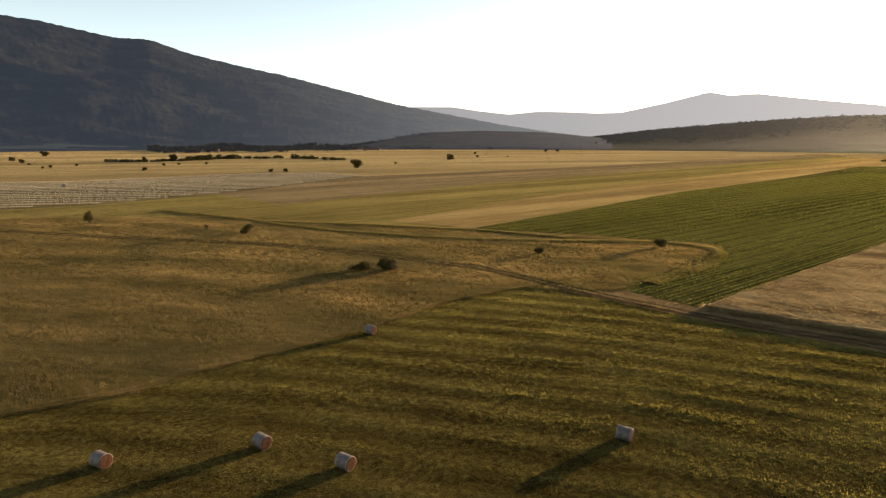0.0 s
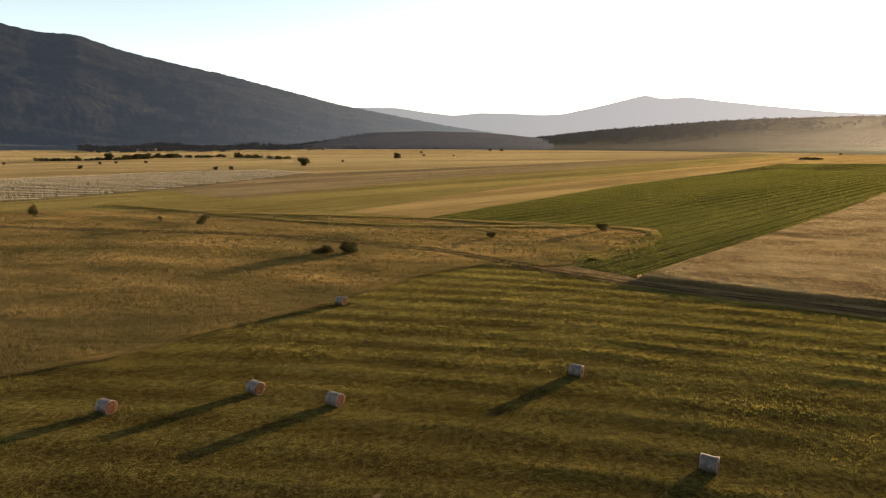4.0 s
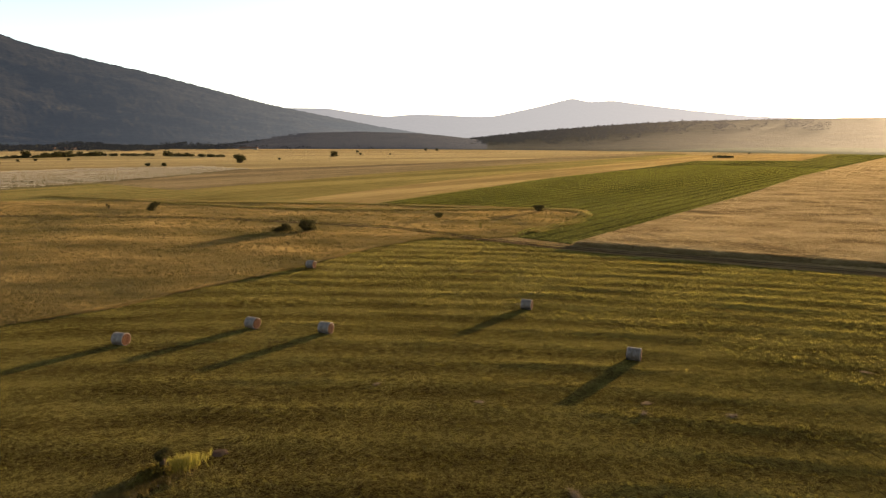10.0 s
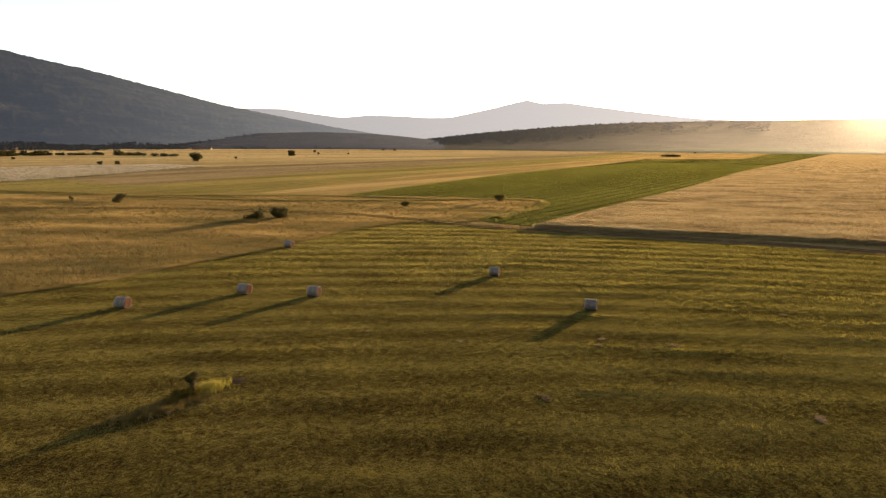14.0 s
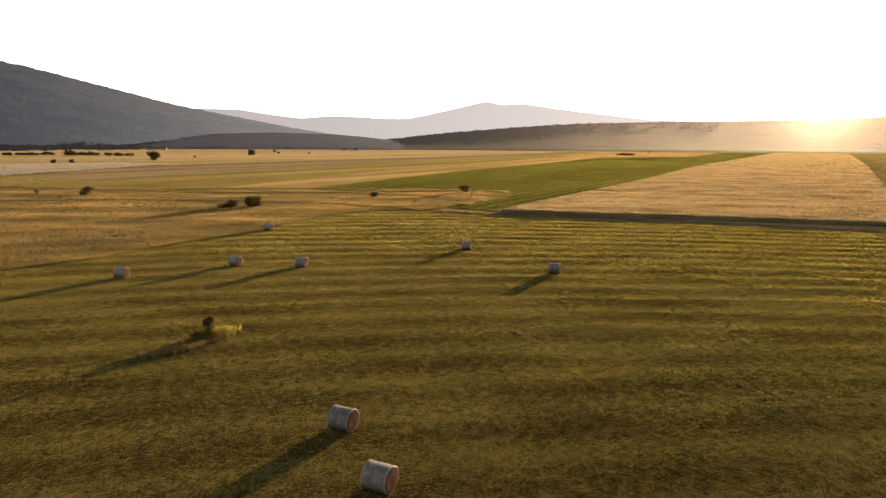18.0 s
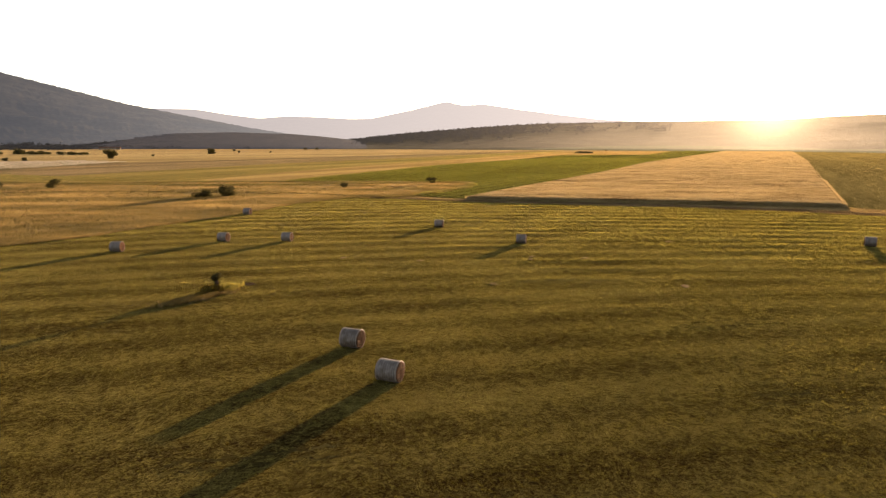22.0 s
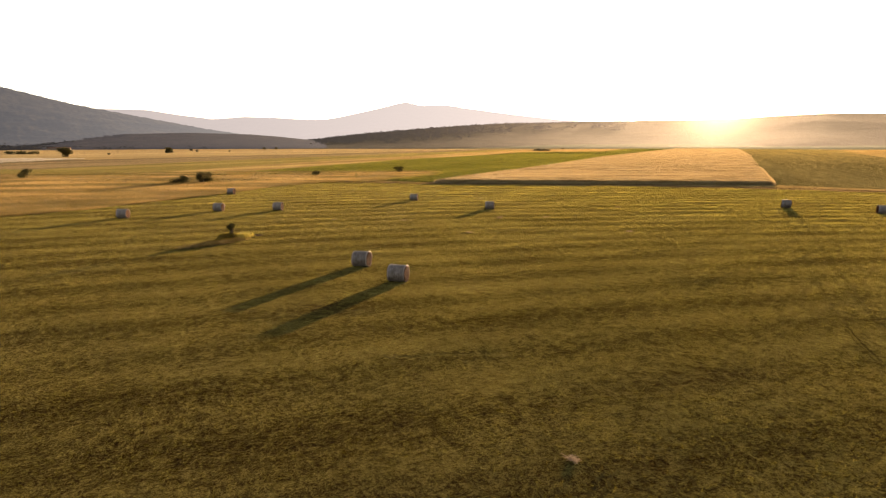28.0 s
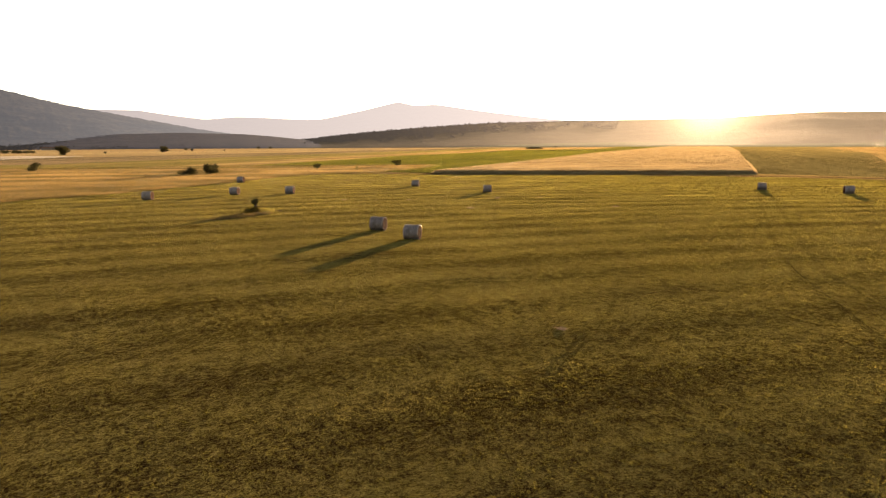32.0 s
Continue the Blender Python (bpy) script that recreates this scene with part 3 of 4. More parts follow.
grow("meadow_grass", [
    meadow_set(46, (-55, -55, 35, 20), 4, 0.052, 0.012, 0.10, lambda x, y: dist_near(x, y) < 25),
    meadow_set(15, (-70, -70, 75, 60), 4, 0.070, 0.028, 0.19, lambda x, y: (dist_near(x, y) >= 25) & (dist_near(x, y) < 62)),
    meadow_set(7.4, (-110, -40, 125, 110), 4, 0.115, 0.058, 0.28, lambda x, y: dist_near(x, y) >= 62)],
    MEADOW_BLADE, "short mown green and yellow grass blades", "grass")

ROUGH_POLY = [*MEADOW_EDGE, (24, 98.8), (33, 99), (38, 106), (56, 118.5), (71, 138), (69, 144), (52, 150), (36.5, 159), (13, 169), (-20, 178.5), (-60, 196), (-124, 195), (-330, 150)]


def rough_set(density, box, k, h, w, spread, keep):
    x, y = scatter(density, box)
    ok = inside(x, y, ROUGH_POLY) & keep(x, y)
    x, y = x[ok], y[ok]
    lanes = near_line(x, y, shifted(TRACK, 0.85), 0.85) | near_line(x, y, shifted(TRACK, -0.85), 0.85) | near_line(x, y, OLD_1, 1.7) | near_line(x, y, OLD_2, 2.0)
    x, y = x[~lanes], y[~lanes]
    tall = 0.9 + 0.22 * wave_noise(x * 0.4, y + 0.27 * x, 71, 9, 3) + 0.05 * wave_noise(x, y, 72, 3, 2)
    edge = near_line(x, y, MEADOW_EDGE, 1.5)
    tall *= np.where(edge, 0.75, 1.0)
    x, y = x + edge * rng.normal(0, 0.5, len(x)), y + edge * rng.normal(0, 0.5, len(x))
    return blades(rng, x, y, 0.08 + rough_relief(x, y), k, h * np.clip(tall, 0.3, 1.6), w, spread, 0.5, 0.75, 1.15)


grow("tall_grass", [
    rough_set(12, (-90, 15, 60, 112), 4, 0.42, 0.027, 0.32, lambda x, y: y < 112),
    rough_set(3.9, (-150, 20, 75, 200), 4, 0.40, 0.058, 0.48, lambda x, y: (y >= 112) | (x < -90))],
    ROUGH_BLADE, "tall dry golden grass with seed heads", "grass")

def along(line, width, per_m, h, w, k=4, lift=0.0, base=0.2):
    """Short grass along a lane."""
    p = resample(line, 400)
    n = int(per_m * np.hypot(*np.diff(p, axis=0).T).sum())
    i = rng.uniform(0, 398.99, n)
    j = i.astype(int)
    q = p[j] + (p[j + 1] - p[j]) * (i - j)[:, None]
    d = p[j + 1] - p[j]
    d /= np.hypot(*d.T)[:, None]
    off = rng.uniform(-0.5, 0.5, n) * width
    return blades(rng, q[:, 0] - d[:, 1] * off, q[:, 1] + d[:, 0] * off, base + lift * (1 - np.abs(off / width) * 2), k, h, w, 0.3, 0.7)


LANE_BLADE = blade_mat("lane_grass", [(0.075, 0.065, 0.016), (0.135, 0.108, 0.028), (0.215, 0.165, 0.052)], 0.1, 0.65, 0.5, 0.25, 0.4, 100, 3.0, 0.0, 0.8, 1.2)
grow("lane_grass", [along(OLD_2, 3.6, 30, 0.18, 0.07, 4, 0.25), along(OLD_1, 3.0, 24, 0.18, 0.08, 4, 0.25), along(TRACK[:9], 0.7, 4, 0.15, 0.1)], LANE_BLADE, "short yellow-green grass along the lanes", "grass")
grow("edge_grass", [along(MEADOW_EDGE[:2], 1.6, 26, 0.34, 0.03, 5, 0.0, 0.0), along(MEADOW_EDGE[1:], 1.6, 34, 0.34, 0.03, 5, 0.0, 0.0)], ROUGH_BLADE, "tall dry grass hanging over the mown meadow's edge", "grass")
VERGE_POLY = [*TRACK_SIDE, (160, -75), (133, -20), (118, 11), (108, 40.2), (92, 51.5), (76, 62.8), (57, 76.2), (42.3, 87), (33, 101)]
vgx, vgy = scatter(5.0, (14, -30, 135, 105))
vok = inside(vgx, vgy, VERGE_POLY) & ~near_line(vgx, vgy, shifted(TRACK, 0.85), 0.45) & ~near_line(vgx, vgy, shifted(TRACK, -0.85), 0.45)
VERGE_BLADE = blade_mat("verge_grass", [(0.11, 0.080, 0.026), (0.18, 0.128, 0.044), (0.27, 0.190, 0.075)], 0.15, 0.6, 0.5, 0.3)
grow("verge_grass", [blades(rng, vgx[vok], vgy[vok], np.zeros(vok.sum()), 4, 0.16, 0.07, 0.3, 0.7)], VERGE_BLADE, "uneven grass along the earth track", "grass")

# crop rows run along the field's length
ROW_DIR = np.array([np.sin(radians(53.6)), np.cos(radians(53.6))])
ROW_NRM = np.array([ROW_DIR[1], -ROW_DIR[0]])
GREEN_POLY = [*GREEN_LEFT, *GREEN_RIGHT[::-1]]


def rows(o, gap, pitch, across, along, poly):
    """Plants in straight rows from the corner o: row gap and plant pitch in metres."""
    a = np.arange(across[0], across[1], gap)
    b = np.arange(along[0], along[1], pitch)
    A, B = np.meshgrid(a, b)
    A, B = A.ravel(), B.ravel() + rng.uniform(-0.4, 0.4, A.size) * pitch
    bare = (A % 4.6 < gap) & (rng.uniform(0, 1, A.size) < 0.8)   # the sprayer's wheel ways stay almost bare
    A, B = A[~bare], B[~bare]
    A = A + rng.normal(0, 0.05 * gap, A.size)
    x = o[0] + A * ROW_NRM[0] + B * ROW_DIR[0]
    y = o[1] + A * ROW_NRM[1] + B * ROW_DIR[1]
    ok = inside(x, y, poly) & ~inside(x, y, ROUGH_POLY)
    return x[ok], y[ok]


def leaves(x, y, z, k, size, up):
    """k drooping leaf triangles round each plant."""
    n = len(x)
    a = rng.uniform(0, 2 * np.pi, (n, k))
    ln = size * rng.uniform(0.6, 1.3, (n, k))
    h0 = up * rng.uniform(0.3, 1.0, (n, k))
    dx, dy = np.cos(a), np.sin(a)
    b = np.stack([x[:, None] + 0.1 * ln * dx, y[:, None] + 0.1 * ln * dy, z + h0], -1)
    tip = np.stack([x[:, None] + ln * dx, y[:, None] + ln * dy, z + h0 + ln * rng.uniform(-0.1, 0.9, (n, k))], -1)
    side = np.stack([-dy, dx, np.zeros_like(dx)], -1) * (ln * 0.33)[..., None]
    mid = b * 0.45 + tip * 0.55
    mid[..., 2] += 0.12 * ln
    v = np.stack([b, mid - side, tip, mid + side], 2).reshape(-1, 3)
    q = np.arange(len(v), dtype=np.int32).reshape(-1, 4)
    return v, np.concatenate([q[:, [0, 1, 2]], q[:, [0, 2, 3]]])


o = (41.5, 87.5)
x1, y1 = rows(o, 1.15, 0.36, (-95, 6), (-40, 115), GREEN_POLY)
x2, y2 = rows(o, 1.53, 0.6, (-110, 6), (115, 420), GREEN_POLY)
x3, y3 = rows(o, 3.0, 3.0, (-130, 6), (420, 1050), GREEN_POLY)
grow("crop_plants", [leaves(x1, y1, 0.0, 5, 0.25, 0.36), leaves(x2, y2, 0.0, 3, 0.4, 0.4), leaves(x3, y3, 0.0, 3, 0.7, 0.4)], CROP_LEAF, "dense green leafy crop plants in straight rows", "crop")

WHEAT_POLY = [*GREEN_RIGHT[1:], *WHEAT_RIGHT[::-1]]


def wheat_set(density, box, k, h, w, spread, keep):
    x, y = scatter(density, box)
    ok = inside(x, y, WHEAT_POLY) & keep(x, y)
    x, y = x[ok], y[ok]
    return blades(rng, x, y, 0.82 + wheat_relief(x, y), k, h, w, spread, 0.9)


def wheat_edge():
    """Standing stalks that hang over the field's near and side edges."""
    p = resample([(120, 120), *GREEN_RIGHT[1:2], *WHEAT_RIGHT[:1], (190, 98)], 7000)
    n = len(p) * 3
    q = np.repeat(p, 3, 0) + rng.normal(0, 0.35, (n, 2))
    return blades(rng, q[:, 0], q[:, 1], np.zeros(n), 4, 0.85, 0.05, 0.25, 0.35, 0.5, 1.15)


grow("wheat_ears", [
    wheat_edge(),
    wheat_set(8, (40, 35, 170, 160), 4, 0.20, 0.042, 0.24, lambda x, y: x + y < 215),
    wheat_set(0.95, (100, 60, 400, 330), 4, 0.26, 0.10, 0.45, lambda x, y: (x + y >= 215) & (x + y < 560)),
    wheat_set(0.15, (250, 150, 1100, 800), 3, 0.35, 0.5, 1.0, lambda x, y: x + y >= 560)], WHEAT_BLADE, "ripe wheat ears standing above the field", "crop")


def sward(name, a, b, density, k, h, w, z, cols, label, patch=0.12, translucent=0.65, turn=53.6, stretch=14.0):
    """Standing stalks over a far field between two border lines."""
    poly = [*a, *b[::-1]]
    p = np.array(poly, float)
    box = (p[:, 0].min(), p[:, 1].min(), p[:, 0].max(), p[:, 1].max())
    x, y = scatter(density, box)
    ok = inside(x, y, poly) & (np.hypot(x, y) < 1500)
    x, y = x[ok], y[ok]
    soft = np.hypot(x, y) * 0.016
    x, y = x + rng.normal(0, 1, len(x)) * soft, y + rng.normal(0, 1, len(x)) * soft
    far = np.clip(np.hypot(x, y) / 400, 0.5, 3)
    return grow(name, [blades(rng, x, y, np.full(len(x), z), k, h, w * far, 0.6, 0.6)], blade_mat(name + "_blade", cols, patch, translucent, 0.7, 0.12, 0.12, turn, stretch, 0.0, 0.35, 0.8), label, "grass")


LOWS = [(0.11, 0.090, 0.032), (0.155, 0.124, 0.044), (0.205, 0.16, 0.06)]
TANS = [(0.140, 0.096, 0.036), (0.220, 0.150, 0.058), (0.310, 0.215, 0.086)]
OLIVES = [(0.070, 0.066, 0.020), (0.125, 0.112, 0.034), (0.195, 0.162, 0.058)]
BROWNS = [(0.066, 0.050, 0.028), (0.110, 0.083, 0.046), (0.165, 0.124, 0.068)]
GOLDS = [(0.145, 0.108, 0.050), (0.228, 0.168, 0.082), (0.318, 0.236, 0.126)]
sward("tan_stubble", GREEN_LEFT, T1, 0.6, 2, 0.16, 0.16, 0.0, TANS, "pale dry stubble of a cut field")
sward("olive_grass", T1, T2, 0.7, 2, 0.16, 0.18, 0.0, OLIVES, "low yellow-green grass")
sward("brown_stubble", T2, T3, 0.5, 2, 0.15, 0.2, 0.0, BROWNS, "grey-brown stubble of a cut field")
sward("margin_grass", [(-330, 150), (-124, 195), (-60, 196), (-20, 178.5), (12, 170)], [(-330, 300), (-167, 210), (-103, 275), (-60, 232), (-14, 187)], 1.0, 3, 0.24, 0.2, 0.0, OLIVES, "low green and yellow grass", 0.12, 0.65, 75, 8.0)
sward("olive_growth", WHEAT_RIGHT, [(117, 10), (230, 66), (429, 164), (925, 458)], 0.2, 3, 0.18, 0.35, 0.03, LOWS, "low olive green growth")
sward("far_stubble", [(117, 10), (230, 66), (429, 164), (925, 458)], [(160, -60), (400, 20), (1200, 400)], 0.12, 2, 0.25, 0.6, 0.0, TANS, "pale dry stubble of a cut field")
PLAIN_A = [(-1100, 250), (-330, 330), (-214, 353), (-145, 413), (-84, 436), (-46, 402), (20, 441), (242, 606), (592, 900)]
PLAIN_B = [(-1100, 800), (-700, 1200), (-200, 1400), (300, 1450), (800, 1250)]
sward("golden_grass", PLAIN_A, PLAIN_B, 0.045, 2, 0.2, 0.5, -0.12, GOLDS, "dry golden grass of the plain", 0.03, 0.45, 75, 8.0)
sward("golden_grass", [(520, 720), (560, 800), (600, 900), (800, 1250)], [(818, 778), (900, 730), (1100, 745), (1200, 900)], 0.05, 2, 0.4, 0.6, -0.12, GOLDS, "dry golden grass of the plain", 0.03, 0.45, 75, 8.0)


# ---- hay bales ----
def part(name, me, parent, label=""):
    ob = new(name, me)
    ob.parent = parent
    return tagged(ob, label)


def mesh_of(name, bm, mat, smooth=True):
    bm.normal_update()
    me = bpy.data.meshes.new(name)
    bm.to_mesh(me)
    bm.free()
    me.materials.append(mat)
    if smooth:
        me.polygons.foreach_set("use_smooth", np.ones(len(me.polygons), bool))
    return me


def wrap_mat():
    n = Nodes("bale_net")
    tc = n.tree.nodes.new("ShaderNodeTexCoord").outputs["Object"]
    sep = n.node("ShaderNodeSeparateXYZ", Vector=tc)
    info = n.tree.nodes.new("ShaderNodeObjectInfo").outputs["Random"]
    bands = n.maths("SINE", n.maths("MULTIPLY", sep.outputs["X"], 46.0))
    blot = n.noise(tc, 3.0, 5, 0.6)
    straw = n.node("ShaderNodeMapping", Vector=tc)
    straw.inputs["Scale"].default_value = (4, 30, 30)
    fib = n.noise(straw.outputs[0], 3.0, 4, 0.7)
    f = n.maths("ADD", n.maths("MULTIPLY", blot, 0.55), n.maths("ADD", n.maths("MULTIPLY", fib, 0.4), n.maths("MULTIPLY", bands, 0.03)))
    f = n.maths("ADD", f, n.maths("MULTIPLY_ADD", info, 0.08, -0.04))
    col = n.ramp(f, (0.36, (0.052, 0.036, 0.025)), (0.48, (0.096, 0.077, 0.066)), (0.6, (0.158, 0.135, 0.122)))
    n.bump(n.maths("ADD", fib, n.maths("MULTIPLY", bands, 0.15)), 0.5, 0.02)
    return n.finish(col, 0.55, 0.35)


def hay_mat():
    n = Nodes("hay_end")
    tc = n.tree.nodes.new("ShaderNodeTexCoord").outputs["Object"]
    sep = n.node("ShaderNodeSeparateXYZ", Vector=tc)
    rad = n.maths("SQRT", n.maths("ADD", n.maths("POWER", n.maths("ABSOLUTE", sep.outputs["Y"]), 2.0), n.maths("POWER", n.maths("ABSOLUTE", sep.outputs["Z"]), 2.0)))
    a = n.noise(tc, 7.0, 5, 0.7)
    ring = n.maths("SINE", n.maths("MULTIPLY_ADD", rad, 55.0, n.maths("MULTIPLY", a, 9.0)))
    f = n.maths("ADD", n.maths("MULTIPLY", a, 0.8), n.maths("MULTIPLY", ring, 0.10))
    col = n.ramp(f, (0.25, (0.020, 0.009, 0.005)), (0.42, (0.056, 0.025, 0.013)), (0.58, (0.125, 0.060, 0.030)))
    n.bump(n.maths("ADD", ring, a), 0.8, 0.04)
    return n.finish(col, 0.9, 0.1, 0.15)


NET, HAY = wrap_mat(), hay_mat()
NET_EDGE = blade_mat("net_edge", [(0.16, 0.125, 0.10), (0.20, 0.165, 0.14), (0.25, 0.21, 0.18)], 6.0, 0.35, 0.5, 0.3, 0.2, 0, 1.0, 0.0, 9.0, 1.0)
RAD = 0.625


def bale_meshes(seed):
    r = random.Random(seed)
    ph = [r.uniform(0, 6.28) for _ in range(6)]

    def radius(a, x):
        sag = -0.025 * max(0.0, -math.sin(a)) ** 3
        return RAD * (1 + 0.012 * math.sin(2 * a + ph[0]) + 0.010 * math.sin(5 * a + ph[1] + 3 * x) + 0.008 * math.sin(9 * a + ph[2]) * math.sin(7 * x + ph[3])) + sag

    seg, xs = 56, [-0.62, -0.58, -0.4, -0.2, 0.0, 0.2, 0.4, 0.58, 0.62]
    bm = bmesh.new()
    ringv = []
    for i, x in enumerate(xs):
        inset = 0.03 if i in (0, len(xs) - 1) else 0.0
        ringv.append([bm.verts.new((x, (radius(6.2832 * k / seg, x) - inset) * math.cos(6.2832 * k / seg), (radius(6.2832 * k / seg, x) - inset) * math.sin(6.2832 * k / seg))) for k in range(seg)])
    for p, q in zip(ringv[:-1], ringv[1:]):
        for k in range(seg):
            bm.faces.new((p[k], p[(k + 1) % seg], q[(k + 1) % seg], q[k]))
    wrap = mesh_of("net_wrap", bm, NET)
    ends = []
    for s in (-1, 1):
        bm = bmesh.new()
        loops = []
        for j, fr in enumerate((1.0, 0.985, 0.9, 0.78, 0.62, 0.45, 0.28, 0.12)):
            loop = []
            for k in range(seg):
                a = 6.2832 * k / seg
                rr = (radius(a, s * 0.62) - 0.028) * fr + r.uniform(-0.008, 0.008) * (j > 0)
                bulge = (-0.01, 0.03, 0.045, 0.035, 0.05, 0.035, 0.045, 0.02)[j] + r.uniform(-0.02, 0.02) * (j > 0)
                loop.append(bm.verts.new((s * (0.61 + bulge), rr * math.cos(a), rr * math.sin(a))))
            loops.append(loop)
        mid = bm.verts.new((s * 0.62, 0, 0))
        for p, q in zip(loops[:-1], loops[1:]):
            for k in range(seg):
                vs = (p[k], p[(k + 1) % seg], q[(k + 1) % seg], q[k])
                bm.faces.new(vs if s > 0 else vs[::-1])
        for k in range(seg):
            vs = (loops[-1][k], loops[-1][(k + 1) % seg], mid)
            bm.faces.new(vs if s > 0 else vs[::-1])
        ends.append(mesh_of("end_face", bm, HAY))
    bm = bmesh.new()
    for _ in range(260):
        s = r.choice((-1, 1))
        a, rr = r.uniform(0, 6.28), RAD * math.sqrt(r.uniform(0.2, 1.0))
        base = Vector((s * 0.64, rr * math.cos(a), rr * math.sin(a)))
        tip = base + Vector((s * r.uniform(0.02, 0.10), r.uniform(-0.12, 0.12), r.uniform(-0.14, 0.08)))
        w = Vector((0, r.uniform(-0.008, 0.008), 0.008))
        bm.faces.new([bm.verts.new(p) for p in (base - w, base + w, tip)])
    straw = mesh_of("loose_straw", bm, HAY, False)
    edges = []
    for s in (-1, 1):
        bm = bmesh.new()
        loops = []
        for x, out in ((0.55, 0.004), (0.575, 0.014), (0.605, 0.014), (0.635, 0.002), (0.64, -0.03)):
            loops.append([bm.verts.new((s * x, (radius(6.2832 * k / seg, s * 0.6) + out) * math.cos(6.2832 * k / seg), (radius(6.2832 * k / seg, s * 0.6) + out) * math.sin(6.2832 * k / seg))) for k in range(seg)])
        for p, q in zip(loops[:-1], loops[1:]):
            for k in range(seg):
                vs = (p[k], p[(k + 1) % seg], q[(k + 1) % seg], q[k])
                bm.faces.new(vs if s > 0 else vs[::-1])
        edges.append(mesh_of("net_edge", bm, NET_EDGE))
    return wrap, ends, straw, edges


def hay_bale(meshes, x, y, turn, spin, label):
    root = tagged(new("hay_bale"), label, "hay bale", "hay bales on the meadow")
    root.empty_display_size = 0.5
    wrap, ends, straw, edges = meshes
    for name, me, text in (("net_wrap", wrap, "pale grey plastic net"), ("end_face", ends[0], "rolled red-brown hay"), ("end_face", ends[1], "rolled red-brown hay"), ("loose_straw", straw, "")):
        ob = part(name, me, root, text)
        if name == "loose_straw":
            tagged(ob, kind="stuff")
        ob.matrix_local = pose(0, 0, RAD - 0.03, spin, 0, 0)
        if name == "net_wrap":
            for me in edges:
                part("net_edge", me, ob, "pale folded edge of the net")
    root.matrix_world = pose(x, y, float(meadow_relief(np.array([x]), np.array([y]))[0]), 0, 0, turn)
    return root


KINDS = [bale_meshes(k) for k in range(4)]
BALES = [(-27.6, 44.2, -27), (-15.2, 47.0, -38), (-7.4, 43.5, -35), (17.0, 47.8, -36), (-8.8, 76.7, -34), (20.9, 29.7, -38), (-10.9, -0.3, -46), (-10.5, -6.5, -45), (61.5, 9.2, -58), (65.5, -2.0, -50)]
for i, (bx, by, turn) in enumerate(BALES):
    hay_bale(KINDS[i % 4], bx, by, turn, (0, 4, -5, 7, 2)[i % 5], "round hay bale in pale net wrap at the tall grass edge" if i == 4 else "round red-brown hay bale in pale net wrap")


# ---- shrubs and trees ----
BARK = soil_mat("bark", (0.03, 0.022, 0.015), (0.06, 0.045, 0.03), (0.10, 0.075, 0.05), 1.5, 8.0)


def tube(bm, pts, radii, seg=7):
    prev = None
    for p, r in zip(pts, radii):
        loop = [bm.verts.new(Vector(p) + Vector((r * math.cos(6.2832 * k / seg), r * math.sin(6.2832 * k / seg), 0))) for k in range(seg)]
        if prev:
            for k in range(seg):
                bm.faces.new((prev[k], prev[(k + 1) % seg], loop[(k + 1) % seg], loop[k]))
        prev = loop
    bm.faces.new(prev)


def crown_mesh(seed, lumps, n, size, mat):
    """Leaf quads filling a set of lumps (centre, radii), denser at their skin."""
    r = np.random.default_rng(seed)
    vol = np.array([a * b * c for _, (a, b, c) in lumps]) ** 0.67
    which = r.choice(len(lumps), n, p=vol / vol.sum())
    cen, rad = np.array([q[0] for q in lumps])[which], np.array([q[1] for q in lumps])[which]
    d = r.normal(size=(n, 3))
    d /= np.linalg.norm(d, axis=1)[:, None]
    d *= (r.uniform(0.15, 1, (n, 1)) ** 0.4) * (1 + 0.22 * r.normal(size=(n, 1)))
    p = cen + d * rad
    p[:, 2] = np.maximum(p[:, 2], 0.03)
    u = r.normal(size=(n, 3))
    u /= np.linalg.norm(u, axis=1)[:, None]
    w = np.cross(u, r.normal(size=(n, 3)))
    w /= np.linalg.norm(w, axis=1)[:, None]
    s = size * r.uniform(0.6, 1.5, (n, 1))
    v = np.stack([p - u * s, p + w * s * 0.5, p + u * s, p - w * s * 0.5], 1).reshape(-1, 3)
    return mesh_np("crown", v, np.arange(4 * n, dtype=np.int32).reshape(-1, 4), mat)


def plant(name, seed, x, y, lumps, n, size, label, category, stems=4, trunk=0.06, mat=None, lean=0.5, group="", turn=0.0):
    r = random.Random(seed)
    root = tagged(new(name), label, category, group)
    top = max(c[2] for c, _ in lumps)
    for k in range(stems):
        c, rad = lumps[k % len(lumps)]
        bm = bmesh.new()
        a = 6.2832 * k / stems + r.uniform(-0.4, 0.4)
        b0 = Vector((c[0] * 0.35 * (stems > 1) + 0.10 * math.cos(a) * (stems > 1), c[1] * 0.35 * (stems > 1), -0.1))
        tip = Vector((c[0] + r.uniform(-0.3, 0.3) * rad[0], c[1] + r.uniform(-0.3, 0.3) * rad[1], c[2] + 0.3 * rad[2]))
        mid = b0.lerp(tip, 0.5) + Vector((r.uniform(-0.1, 0.1), r.uniform(-0.1, 0.1), 0)) * top * lean
        tube(bm, [b0, b0.lerp(mid, 0.5), mid, mid.lerp(tip, 0.6), tip], [trunk * q for q in (1.2, 1.0, 0.8, 0.5, 0.15)])
        part("trunk" if stems == 1 else "stem", mesh_of("stem", bm, BARK), root)
    part("crown", crown_mesh(seed, lumps, n, size, mat or LEAF_DARK), root)
    root.matrix_world = pose(x, y, 0.06, 0, 0, turn)
    return root


